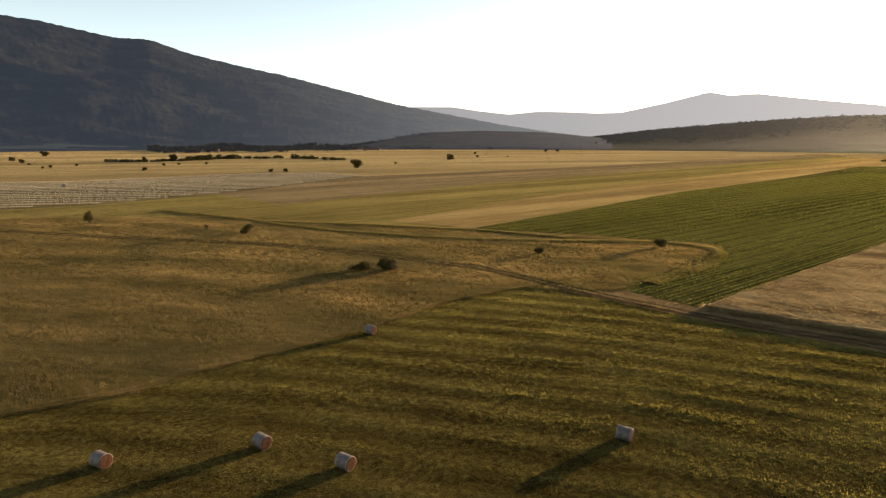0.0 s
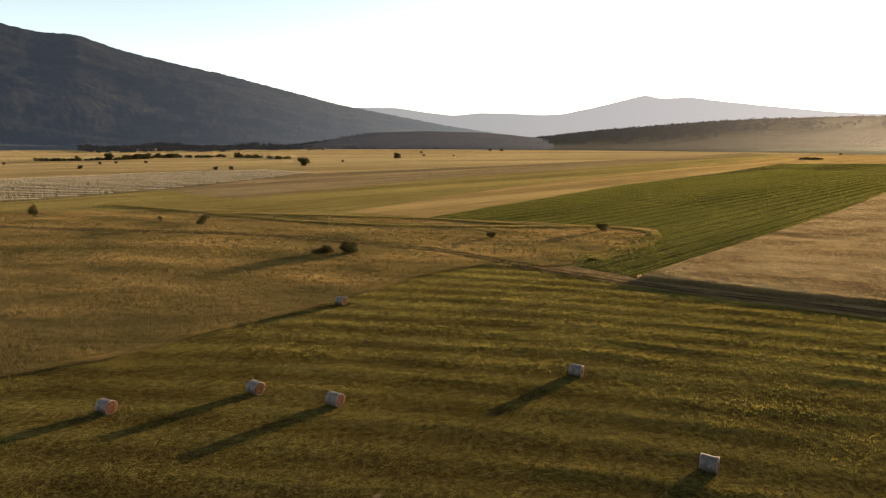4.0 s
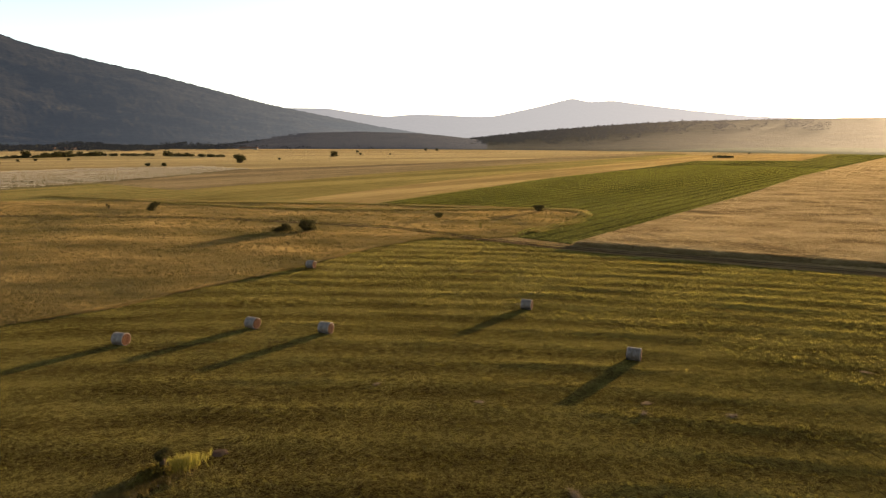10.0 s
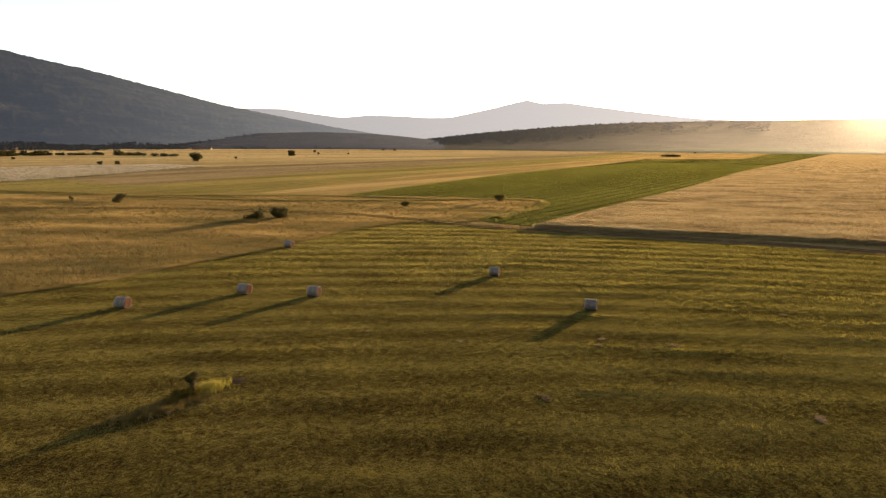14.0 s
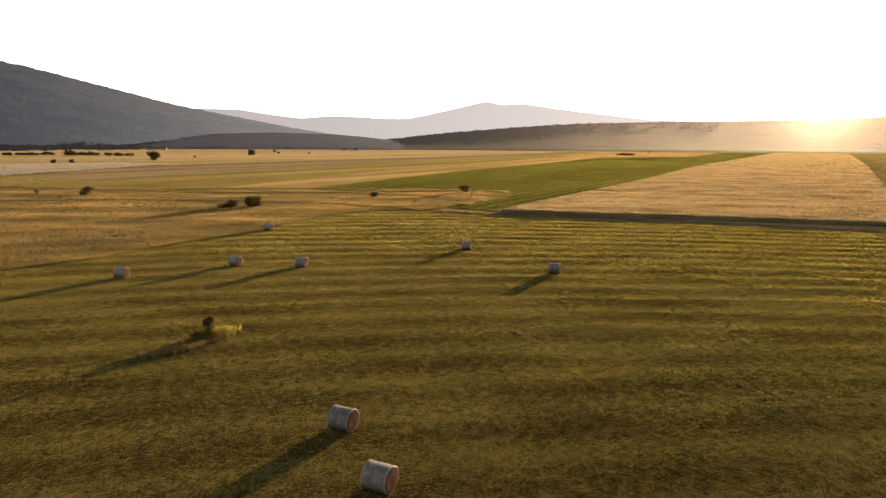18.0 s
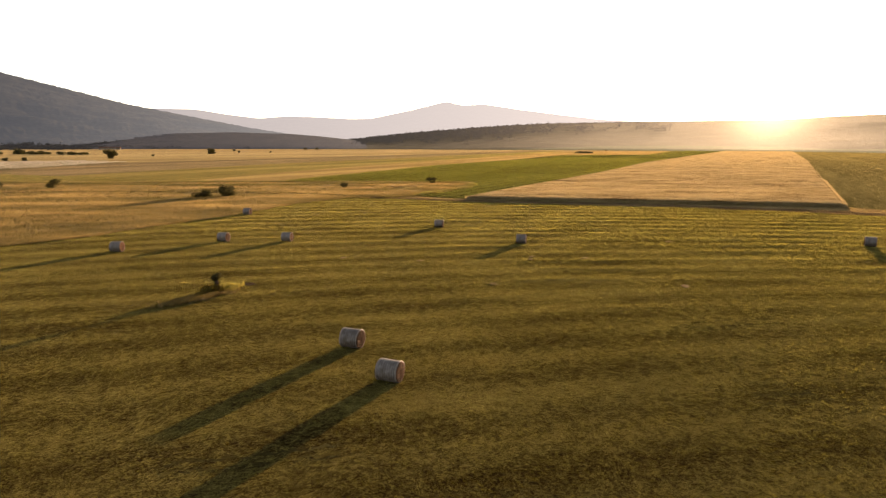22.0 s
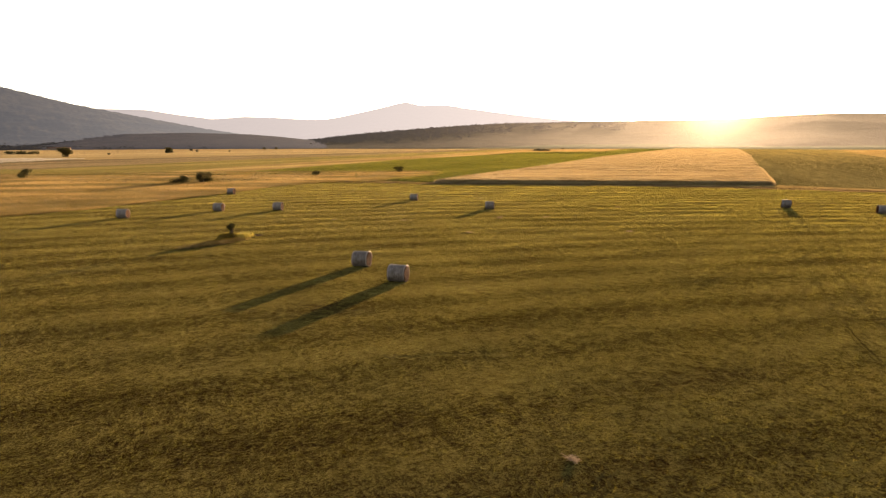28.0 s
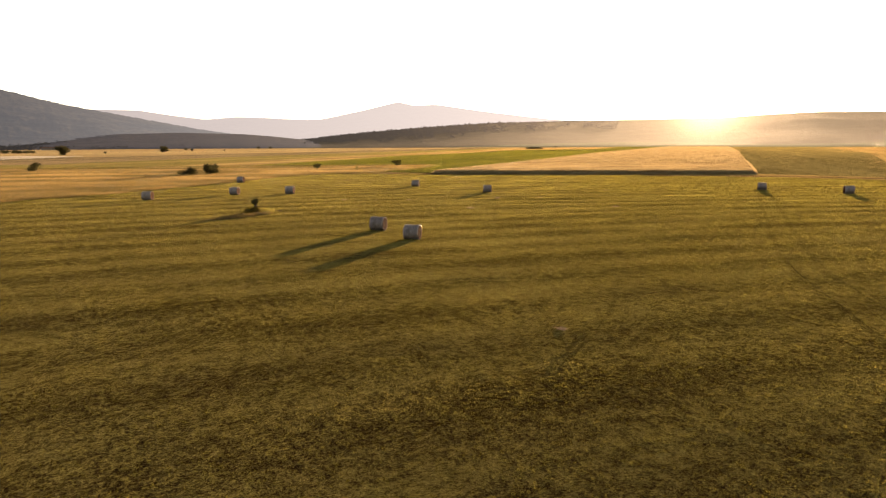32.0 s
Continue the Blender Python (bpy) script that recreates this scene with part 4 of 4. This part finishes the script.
def lumps_for(seed, w, h, k=7, low=0.35):
    """Uneven lumps that fill a crown of width w and height h."""
    r = random.Random(seed)
    out = [((0, 0, h * 0.5), (w * 0.32, w * 0.32, h * 0.42))]
    for i in range(k):
        a = 6.2832 * i / k + r.uniform(-0.5, 0.5)
        q = r.uniform(0.18, 0.36) * w
        s = r.uniform(0.12, 0.24)
        out.append(((q * math.cos(a), q * math.sin(a), h * r.uniform(low, 0.82)), (w * s, w * s, h * r.uniform(0.14, 0.26))))
    return out


plant("shrub", 1, -9.6, 114.4, lumps_for(1, 4.3, 3.0, 10, 0.15), 3600, 0.12, "dense dark green round shrub in tall dry grass", "shrub", 5)
plant("shrub", 2, -14.2, 115.0, lumps_for(2, 3.4, 2.0, 8, 0.15) + [((-2.3, 0.3, 0.6), (0.9, 0.7, 0.6)), ((-1.5, 0.0, 0.5), (0.6, 0.6, 0.5))], 2600, 0.12, "low spreading dark shrub in tall dry grass", "shrub", 5)
plant("shrub", 3, 24.0, 130.4, lumps_for(3, 2.6, 2.0, 7, 0.15), 1400, 0.10, "small dark bush beside the grass lane", "shrub", 4)
plant("shrub", 4, 55.3, 138.6, lumps_for(4, 3.6, 2.3, 8, 0.15), 1900, 0.11, "dark round bush beside the green crop", "shrub", 4)
plant("shrub", 5, -52.0, 160.5, lumps_for(5, 4.2, 2.8, 8, 0.15), 1900, 0.12, "dark spreading bush in dry grass", "shrub", 4)
plant("shrub", 6, -65.5, 167.0, lumps_for(6, 1.7, 2.0, 5, 0.4), 420, 0.10, "small thin bush in dry grass", "shrub", 3)
plant("shrub", 7, -107.0, 181.0, lumps_for(7, 3.4, 4.6, 8, 0.3), 1300, 0.14, "tall dark shrub in dry grass", "shrub", 4)
plant("sapling", 8, 29.3, 109.8, lumps_for(8, 1.1, 2.0, 5, 0.3), 260, 0.09, "thin sparse sapling beside the earth track", "sapling", 2, 0.03, LEAF_YELLOW)


BRAMBLE = blade_mat("bramble_leaf", [(0.054, 0.040, 0.010), (0.088, 0.068, 0.014), (0.135, 0.104, 0.024)], 0.8, 0.4, 0.9, 0.03)
WEED = blade_mat("tall_weed", [(0.11, 0.10, 0.016), (0.19, 0.165, 0.026), (0.27, 0.22, 0.045)], 0.8, 0.65, 0.5, 0.3)


def stump_shrub(x, y):
    """Old broken trunk with one leafy head, brambles at its foot and yellow weeds behind."""
    root = tagged(new("overgrown_stump"), "broken dark trunk with a leafy head and yellow weeds", "stump")
    bm = bmesh.new()
    tube(bm, [(0.05, 0, -0.1), (0.0, 0.0, 0.3), (-0.06, 0.03, 0.7), (-0.03, 0.0, 1.05), (-0.08, 0.02, 1.4)], (0.3, 0.24, 0.2, 0.17, 0.07), 9)
    tube(bm, [(0.1, 0.1, -0.1), (0.2, 0.05, 0.4), (0.25, 0.1, 0.75)], (0.14, 0.1, 0.03), 7)
    part("trunk", mesh_of("trunk", bm, BARK), root, "dark weathered trunk")
    part("crown", crown_mesh(31, [((-0.1, 0, 1.38), (0.36, 0.34, 0.24)), ((0.16, 0.1, 1.52), (0.24, 0.22, 0.17)), ((-0.28, 0, 1.3), (0.2, 0.2, 0.18))], 2200, 0.06, LEAF_DARK), root, "small dark leafy head")
    part("bramble", crown_mesh(32, [((-0.5, 0.0, 0.4), (0.55, 0.5, 0.42)), ((-1.15, -0.2, 0.28), (0.55, 0.5, 0.33)), ((-0.05, -0.2, 0.35), (0.45, 0.4, 0.45)), ((-0.9, 0.4, 0.4), (0.5, 0.4, 0.36)), ((-1.75, -0.4, 0.2), (0.5, 0.4, 0.22))], 3000, 0.06, BRAMBLE), root, "low brown-green bramble tangle")
    r6 = np.random.default_rng(6)
    wv, wf = blades(np.random.default_rng(5), *(r6.normal((1.05, 0.4), (0.62, 0.36), (480, 2)).T), np.full(480, 0.0), 6, 0.5, 0.03, 0.18, 0.7)
    bv, bf = blades(np.random.default_rng(15), *(r6.normal((-2.3, -0.75), (1.5, 0.4), (760, 2)).T), np.full(760, 0.0), 6, 0.36, 0.025, 0.16, 0.7)
    tagged(part("dry_tuft", mesh_np("dry_tuft", bv, bf, ROUGH_BLADE), root, "low brown tuft of dry weeds"), kind="stuff")
    tagged(part("weed_tuft", mesh_np("weed_tuft", wv, wf, WEED), root, "tall yellow-green weeds"), kind="stuff")
    root.matrix_world = pose(x, y, 0.0, 0, 0, 25)
    return root


stump_shrub(-17.9, 18.3)

# far single trees on the plain: one built, the others copied
tree_a = plant("tree", 11, -65, 504, lumps_for(11, 10.0, 7.6, 12, 0.12), 1900, 0.42, "broad dark round tree on the golden plain", "tree", 3, 0.35, group="trees on the plain")
tree_b = plant("tree", 12, 20, 682, lumps_for(12, 10.0, 6.4, 11, 0.12), 1600, 0.45, "low broad dark tree on the golden plain", "tree", 3, 0.3, group="trees on the plain")
FAR_TREES = [(-521.9, 803, 1.0), (-229, 470, 0.42), (-123, 447, 0.36), (-113, 452, 0.40), (-414, 600, 0.55), (-463, 656, 0.7), (-330, 513, 0.35), (-331, 504, 0.25), (-325, 542, 0.3), (65, 905, 0.5), (57, 755, 0.4), (97, 765, 0.3), (-37, 580, 0.28), (-250, 551, 0.3), (-241, 562, 0.3), (-219, 573, 0.35), (198, 1035, 0.6), (219, 1036, 0.65), (672, 788, 0.4), (873, 1100, 0.8), (-286, 655, 1.0), (-270, 654, 0.85), (-260, 720, 0.7), (-340, 700, 0.5), (-150, 735, 0.5), (-380, 560, 0.3)]
for i, (tx, ty, sc) in enumerate(FAR_TREES):
    copy_thing((tree_a, tree_b)[i % 2], Matrix.LocRotScale((tx, ty, -0.1), Euler((0, 0, i * 1.3)), (sc, sc, sc)))


def far_wood(name, pts, label, mat, seed, size=6.0, leafy=34):
    """Many far tree crowns as one mass of leaf clumps; pts: rows of x, y, z, scale."""
    r = np.random.default_rng(seed)
    n = len(pts)
    d = r.normal(size=(n, leafy, 3))
    d /= np.linalg.norm(d, axis=2, keepdims=True)
    d *= r.uniform(0.3, 1.05, (n, leafy, 1)) ** 0.5
    sc = pts[:, 3][:, None, None] * size
    p = pts[:, None, :3] + d * sc * np.array([0.75, 0.75, 0.5]) + np.array([0, 0, 0.42]) * sc
    u = r.normal(size=p.shape)
    u /= np.linalg.norm(u, axis=2, keepdims=True)
    w = np.cross(u, r.normal(size=p.shape))
    w /= np.linalg.norm(w, axis=2, keepdims=True)
    s = sc * 0.2 * r.uniform(0.7, 1.4, (n, leafy, 1))
    v = np.stack([p - u * s, p + w * s * 0.7, p + u * s, p - w * s * 0.7], 2).reshape(-1, 3)
    return stuff(link_np(name, v, np.arange(len(v), dtype=np.int32).reshape(-1, 4), mat), label, "woodland")


def polar(az, d):
    return d * np.sin(np.radians(az)), d * np.cos(np.radians(az))


r9 = np.random.default_rng(9)
hp = np.array([(-341, 628), (-306, 628), (-271, 655), (-257, 704), (-236, 720), (-202, 722), (-186, 737), (-137, 702), (-105, 668)], float)
hs = resample(hp, 260) + r9.normal(0, 4, (260, 2))
along_hedge = np.arange(260) / 260
keep = (np.sin(np.arange(260) * 0.18) + r9.uniform(-0.5, 1.2, 260) > -0.7) & ~((along_hedge > 0.66) & (along_hedge < 0.72)) & ~((along_hedge > 0.84) & (along_hedge < 0.9))
hs = hs[keep]
tall_one = 0.55 * np.exp(-((along_hedge[keep][:, None] - np.array([0.30, 0.335, 0.46, 0.63, 0.76])) / 0.012) ** 2).sum(1)
far_wood("hedgerow", np.c_[hs, np.zeros(len(hs)), r9.uniform(0.25, 0.62, len(hs)) * (1 + 2 * tall_one)], "long dark hedgerow of bushes across the plain", LEAF_DARK, 91, 5.5, 60)
az = r9.uniform(-60, 6, 9000)
d = r9.uniform(0, 330, 9000)
ok = r9.uniform(0, 1, 9000) < (0.08 + 0.92 * d / 330) * (az > -25.5)
az, d = az[ok], d[ok]
d = d + 1040 + 170 * np.clip((az + 14) / 10, 0, 1) + 40 * np.sin(az * 0.9)
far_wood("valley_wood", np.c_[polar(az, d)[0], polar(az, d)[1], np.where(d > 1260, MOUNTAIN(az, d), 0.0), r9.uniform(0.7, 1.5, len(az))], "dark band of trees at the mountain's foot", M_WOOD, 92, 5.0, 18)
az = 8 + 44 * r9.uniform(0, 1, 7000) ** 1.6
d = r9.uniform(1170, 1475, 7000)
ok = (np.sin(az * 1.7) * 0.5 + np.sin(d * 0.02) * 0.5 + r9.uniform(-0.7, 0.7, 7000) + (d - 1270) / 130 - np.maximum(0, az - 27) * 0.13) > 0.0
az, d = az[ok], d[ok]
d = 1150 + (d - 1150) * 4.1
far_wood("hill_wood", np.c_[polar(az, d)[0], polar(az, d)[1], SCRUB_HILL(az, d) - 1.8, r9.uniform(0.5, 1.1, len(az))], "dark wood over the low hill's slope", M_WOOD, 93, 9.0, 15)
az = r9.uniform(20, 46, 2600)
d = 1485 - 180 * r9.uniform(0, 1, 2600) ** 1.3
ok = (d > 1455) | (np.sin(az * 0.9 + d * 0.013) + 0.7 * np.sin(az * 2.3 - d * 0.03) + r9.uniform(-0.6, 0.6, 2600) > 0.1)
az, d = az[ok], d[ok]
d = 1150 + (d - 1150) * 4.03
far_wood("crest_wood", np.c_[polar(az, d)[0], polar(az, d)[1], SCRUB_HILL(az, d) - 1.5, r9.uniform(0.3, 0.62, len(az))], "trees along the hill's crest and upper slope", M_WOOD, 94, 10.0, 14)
mound = np.c_[r9.normal((0, 0), (6, 4), (22, 2)) + (492, 616), np.zeros(22), r9.uniform(0.3, 0.65, 22)]
far_wood("thicket", mound, "low thicket beyond the green crop", LEAF_DARK, 95, 5.0, 60)

# ---- stones and dug earth by the stump ----
STONE = soil_mat("pale_stone", (0.066, 0.055, 0.040), (0.099, 0.083, 0.064), (0.132, 0.115, 0.091), 2.0, 12.0, depth=0.02)
HEAP = soil_mat("dug_earth", (0.036, 0.024, 0.016), (0.054, 0.037, 0.025), (0.076, 0.054, 0.038), 0.8, 6.0, depth=0.06)


def lump(name, seed, x, y, size, flat, mat, label, category, group="", sub=2):
    r = random.Random(seed)
    bm = bmesh.new()
    bmesh.ops.create_icosphere(bm, subdivisions=sub, radius=1.0)
    for v in bm.verts:
        k = 1 + 0.25 * noise.noise(v.co * 1.7 + Vector((seed * 3.1, 0, 0)))
        v.co = Vector((v.co.x * size * k, v.co.y * size * 0.75 * k, max(v.co.z, -0.3) * size * flat * k))
    ob = tagged(new(name, mesh_of(name, bm, mat)), label, category, group)
    ob.matrix_world = pose(x, y, 0.01, 0, 0, r.uniform(0, 360))
    return ob


for i, (sx, sy, size) in enumerate([(-18.0, 17.1, 0.12), (-19.1, 16.5, 0.15), (-19.35, 16.3, 0.10), (-20.3, 15.2, 0.11)]):
    lump("stone", i, sx, sy, size, 0.6, STONE, "pale grey field stone lying in mown grass", "stone", "stones by the stump")
lump("earth_heap", 40, -15.0, 20.3, 0.6, 0.11, HEAP, "low heap of dug reddish earth beside weeds", "earth heap", sub=3)

# ---- hay left on the meadow ----
STRAW = blade_mat("pale_straw", [(0.15, 0.10, 0.055), (0.23, 0.165, 0.10), (0.31, 0.235, 0.15)], 1.0, 0.5, 0.8, 0.1)


def hay_wisp(seed, x, y, size):
    """A flat scrap of loose hay: crossing stalks, thicker in the middle."""
    r = np.random.default_rng(seed)
    n = int(150 * size / 0.6)
    c = r.normal(0, 0.32 * size, (n, 2)) * np.array([1.4, 0.7])
    a = r.uniform(0, np.pi, n)
    ln, z = r.uniform(0.08, 0.26, n), 0.05 + 0.06 * r.uniform(0, 1, n)
    u = np.c_[np.cos(a), np.sin(a), r.uniform(-0.25, 0.25, n)] * ln[:, None]
    w = np.c_[-np.sin(a), np.cos(a), np.full(n, 0.4)] * 0.009
    p = np.c_[c, z]
    v = np.stack([p - u - w, p + u - w, p + u + w, p - u + w], 1).reshape(-1, 3)
    ob = new("hay_wisp", mesh_np("hay_wisp", v, np.arange(4 * n, dtype=np.int32).reshape(-1, 4), STRAW))
    tagged(ob, "flat pale scrap of loose hay on mown grass", "hay", "scraps of hay on the meadow")
    ob.matrix_world = pose(x, y, float(meadow_relief(np.array([x]), np.array([y]))[0]) - 0.03, 0, 0, seed * 47)


for i, (hx, hy, size) in enumerate([(22.0, 17.6, 0.5), (15.6, 19.3, 0.45), (6.0, 11.0, 0.6), (39.8, 22.4, 0.4), (16.8, 20.9, 0.4), (22.0, 2.9, 0.55), (-15.7, -31.1, 0.16), (4.0, 23.9, 0.35), (-3.6, 29.1, 0.35)]):
    hay_wisp(i, hx, hy, size)

# ---- far houses and tank ----
PLASTER = soil_mat("pale_plaster", (0.15, 0.13, 0.11), (0.20, 0.175, 0.15), (0.26, 0.23, 0.20), 0.3, 2.0, depth=0.02)
ROOF = soil_mat("clay_roof", (0.080, 0.043, 0.032), (0.115, 0.065, 0.045), (0.155, 0.093, 0.063), 0.5, 3.0, depth=0.04)
DARKPANE = Nodes("dark_pane").finish((0.03, 0.035, 0.04), 0.15, 0.5)


def box_mesh(name, size, mat, bevel=0.0):
    bm = bmesh.new()
    bmesh.ops.create_cube(bm, size=1.0, matrix=Matrix.Diagonal((*size, 1)))
    if bevel:
        bmesh.ops.bevel(bm, geom=bm.edges[:], offset=bevel, segments=2, affect="EDGES")
    return mesh_of(name, bm, mat, False)


def house(x, y, w, d, h, turn):
    root = tagged(new("house"), "small pale plastered house with a clay roof", "house", "houses at the mountain's foot")
    part("wall", box_mesh("wall", (w, d, h), PLASTER), root).matrix_local = pose(0, 0, h / 2)
    bm = bmesh.new()
    o, rise = 0.4, d * 0.35
    pr = [[bm.verts.new(p) for p in ((sx * (w / 2 + o), -d / 2 - o, h - 0.15), (sx * (w / 2 + o), d / 2 + o, h - 0.15), (sx * (w / 2 + o), 0, h + rise))] for sx in (-1, 1)]
    bm.faces.new(pr[0][::-1])
    bm.faces.new(pr[1])
    for k in range(3):
        bm.faces.new((pr[0][k], pr[0][(k + 1) % 3], pr[1][(k + 1) % 3], pr[1][k]))
    bmesh.ops.recalc_face_normals(bm, faces=bm.faces[:])
    part("roof", mesh_of("roof", bm, ROOF, False), root, "clay tile roof")
    for k in (-0.3, 0.3):
        part("window", box_mesh("window", (0.9, 0.1, 1.1), DARKPANE), root).matrix_local = pose(k * w, -d / 2 - 0.03, 1.6)
    part("door", box_mesh("door", (1.0, 0.1, 2.05), BARK), root).matrix_local = pose(0, -d / 2 - 0.03, 1.03)
    part("chimney", box_mesh("chimney", (0.6, 0.6, 1.6), PLASTER), root).matrix_local = pose(w * 0.28, d * 0.2, h + rise * 0.75)
    root.matrix_world = pose(x, y, 0, 0, 0, turn)


for a, rr, w, h, turn in ((-21.3, 1110, 6, 2.6, -15), (-20.4, 1120, 6, 2.6, 10), (-19.9, 1115, 7, 2.8, -25), (-6.5, 1135, 9, 2.8, 20), (-5.9, 1150, 12, 3.0, 5), (-5.3, 1140, 8, 2.8, -10)):
    house(rr * math.sin(radians(a)), rr * math.cos(radians(a)), w, 6, h, turn)
tank = tagged(new("water_tank"), "small white water tank standing among vineyard posts", "water tank")
part("body", box_mesh("body", (1.9, 1.3, 1.5), PLASTER, 0.12), tank).matrix_local = pose(0, 0, 1.15)
part("lid", box_mesh("lid", (0.6, 0.6, 0.14), PLASTER, 0.03), tank).matrix_local = pose(0, 0, 1.97)
for k in (-0.65, 0.65):
    part("skid", box_mesh("skid", (0.14, 1.4, 0.42), BARK), tank).matrix_local = pose(k, 0, 0.2)
tank.matrix_world = pose(-196, 313.4, 0.02, 0, 0, 20)

# ---- vineyard ----
POST = blade_mat("pale_tube", [(0.26, 0.24, 0.205), (0.36, 0.335, 0.29), (0.47, 0.435, 0.38)], 0.5, 0.6, 0.6, 0.2)
VINE_POLY = [(-165, 212), (-130, 236), (-99, 279), (-46, 399), (-84, 436), (-145, 413), (-214, 353), (-330, 330)]
vd = np.array([math.sin(radians(80)), math.cos(radians(80))])
vn = np.array([vd[1], -vd[0]])
A, B = np.meshgrid(np.arange(-200, 200, 9.0), np.arange(-260, 200, 2.1))
px = -120 + A.ravel() * vn[0] + B.ravel() * vd[0] + r9.normal(0, 0.06, A.size)
py = 280 + A.ravel() * vn[1] + B.ravel() * vd[1] + r9.normal(0, 0.06, A.size)
jit = r9.uniform(-0.5, 0.5, A.size) + 1.7 * np.sin(A.ravel() * 12.9898)
px, py = px + jit * vd[0], py + jit * vd[1]
ok = inside(px, py, VINE_POLY)
px, py = px[ok], py[ok]
order = np.argsort(np.hypot(px + 8, py))
px, py = px[order], py[order]
bm = bmesh.new()
bmesh.ops.create_cone(bm, cap_ends=True, segments=6, radius1=0.06, radius2=0.055, depth=1.25, matrix=Matrix.Translation((0, 0, 0.6)))
post_me = mesh_of("post", bm, POST, False)
vineyard = tagged(new("vineyard"), "young vineyard of pale posts in long rows", "vineyard")
vineyard.matrix_world = pose(-120, 280, 0)
for x, y in zip(px[:300], py[:300]):
    ob = part("post", post_me, vineyard)
    ob.matrix_local = pose(x + 120, y - 280, 0, r9.normal(0, 2), r9.normal(0, 2), r9.uniform(0, 360))
base = np.array([v.co for v in post_me.vertices])
quads = [tuple(p.vertices) for p in post_me.polygons if len(p.vertices) == 4]
n = len(px) - 300
off = np.c_[px[300:] + 120, py[300:] - 280, np.zeros(n)]
rest = (base[None] * np.array([1.0, 1.0, 0.8]) + off[:, None]).reshape(-1, 3)
fq = (np.array(quads)[None] + (np.arange(n) * len(base))[:, None, None]).reshape(-1, 4)
ob = part("far_post", mesh_np("far_post", rest, fq, POST), vineyard)
tagged(ob, kind="stuff")
k = 9
vx = np.repeat(px, k) + r9.normal(0, 0.1, len(px) * k) + np.tile(np.linspace(-1.05, 1.05, k), len(px)) * vd[0] + 120
vy = np.repeat(py, k) + r9.normal(0, 0.1, len(px) * k) + np.tile(np.linspace(-1.05, 1.05, k), len(px)) * vd[1] - 280
vv, vf = leaves(vx, vy, 0.40, 2, 0.34, 0.22)
tagged(part("vines", mesh_np("vines", vv, vf, blade_mat("vine_leaf", [(0.34, 0.29, 0.22), (0.46, 0.40, 0.32), (0.58, 0.51, 0.42)])), vineyard), kind="stuff")
wx, wy = px + 120, py - 280
wire = np.stack([np.c_[wx - 1.05 * vd[0], wy - 1.05 * vd[1], np.full(len(wx), 0.70)], np.c_[wx + 1.05 * vd[0], wy + 1.05 * vd[1], np.full(len(wx), 0.70)],
                 np.c_[wx + 1.05 * vd[0], wy + 1.05 * vd[1], np.full(len(wx), 0.82)], np.c_[wx - 1.05 * vd[0], wy - 1.05 * vd[1], np.full(len(wx), 0.82)]], 1).reshape(-1, 3)
tagged(part("trellis_wire", mesh_np("trellis_wire", wire, np.arange(len(wire), dtype=np.int32).reshape(-1, 4), POST), vineyard, "pale trellis band tied along the rows"), kind="stuff")
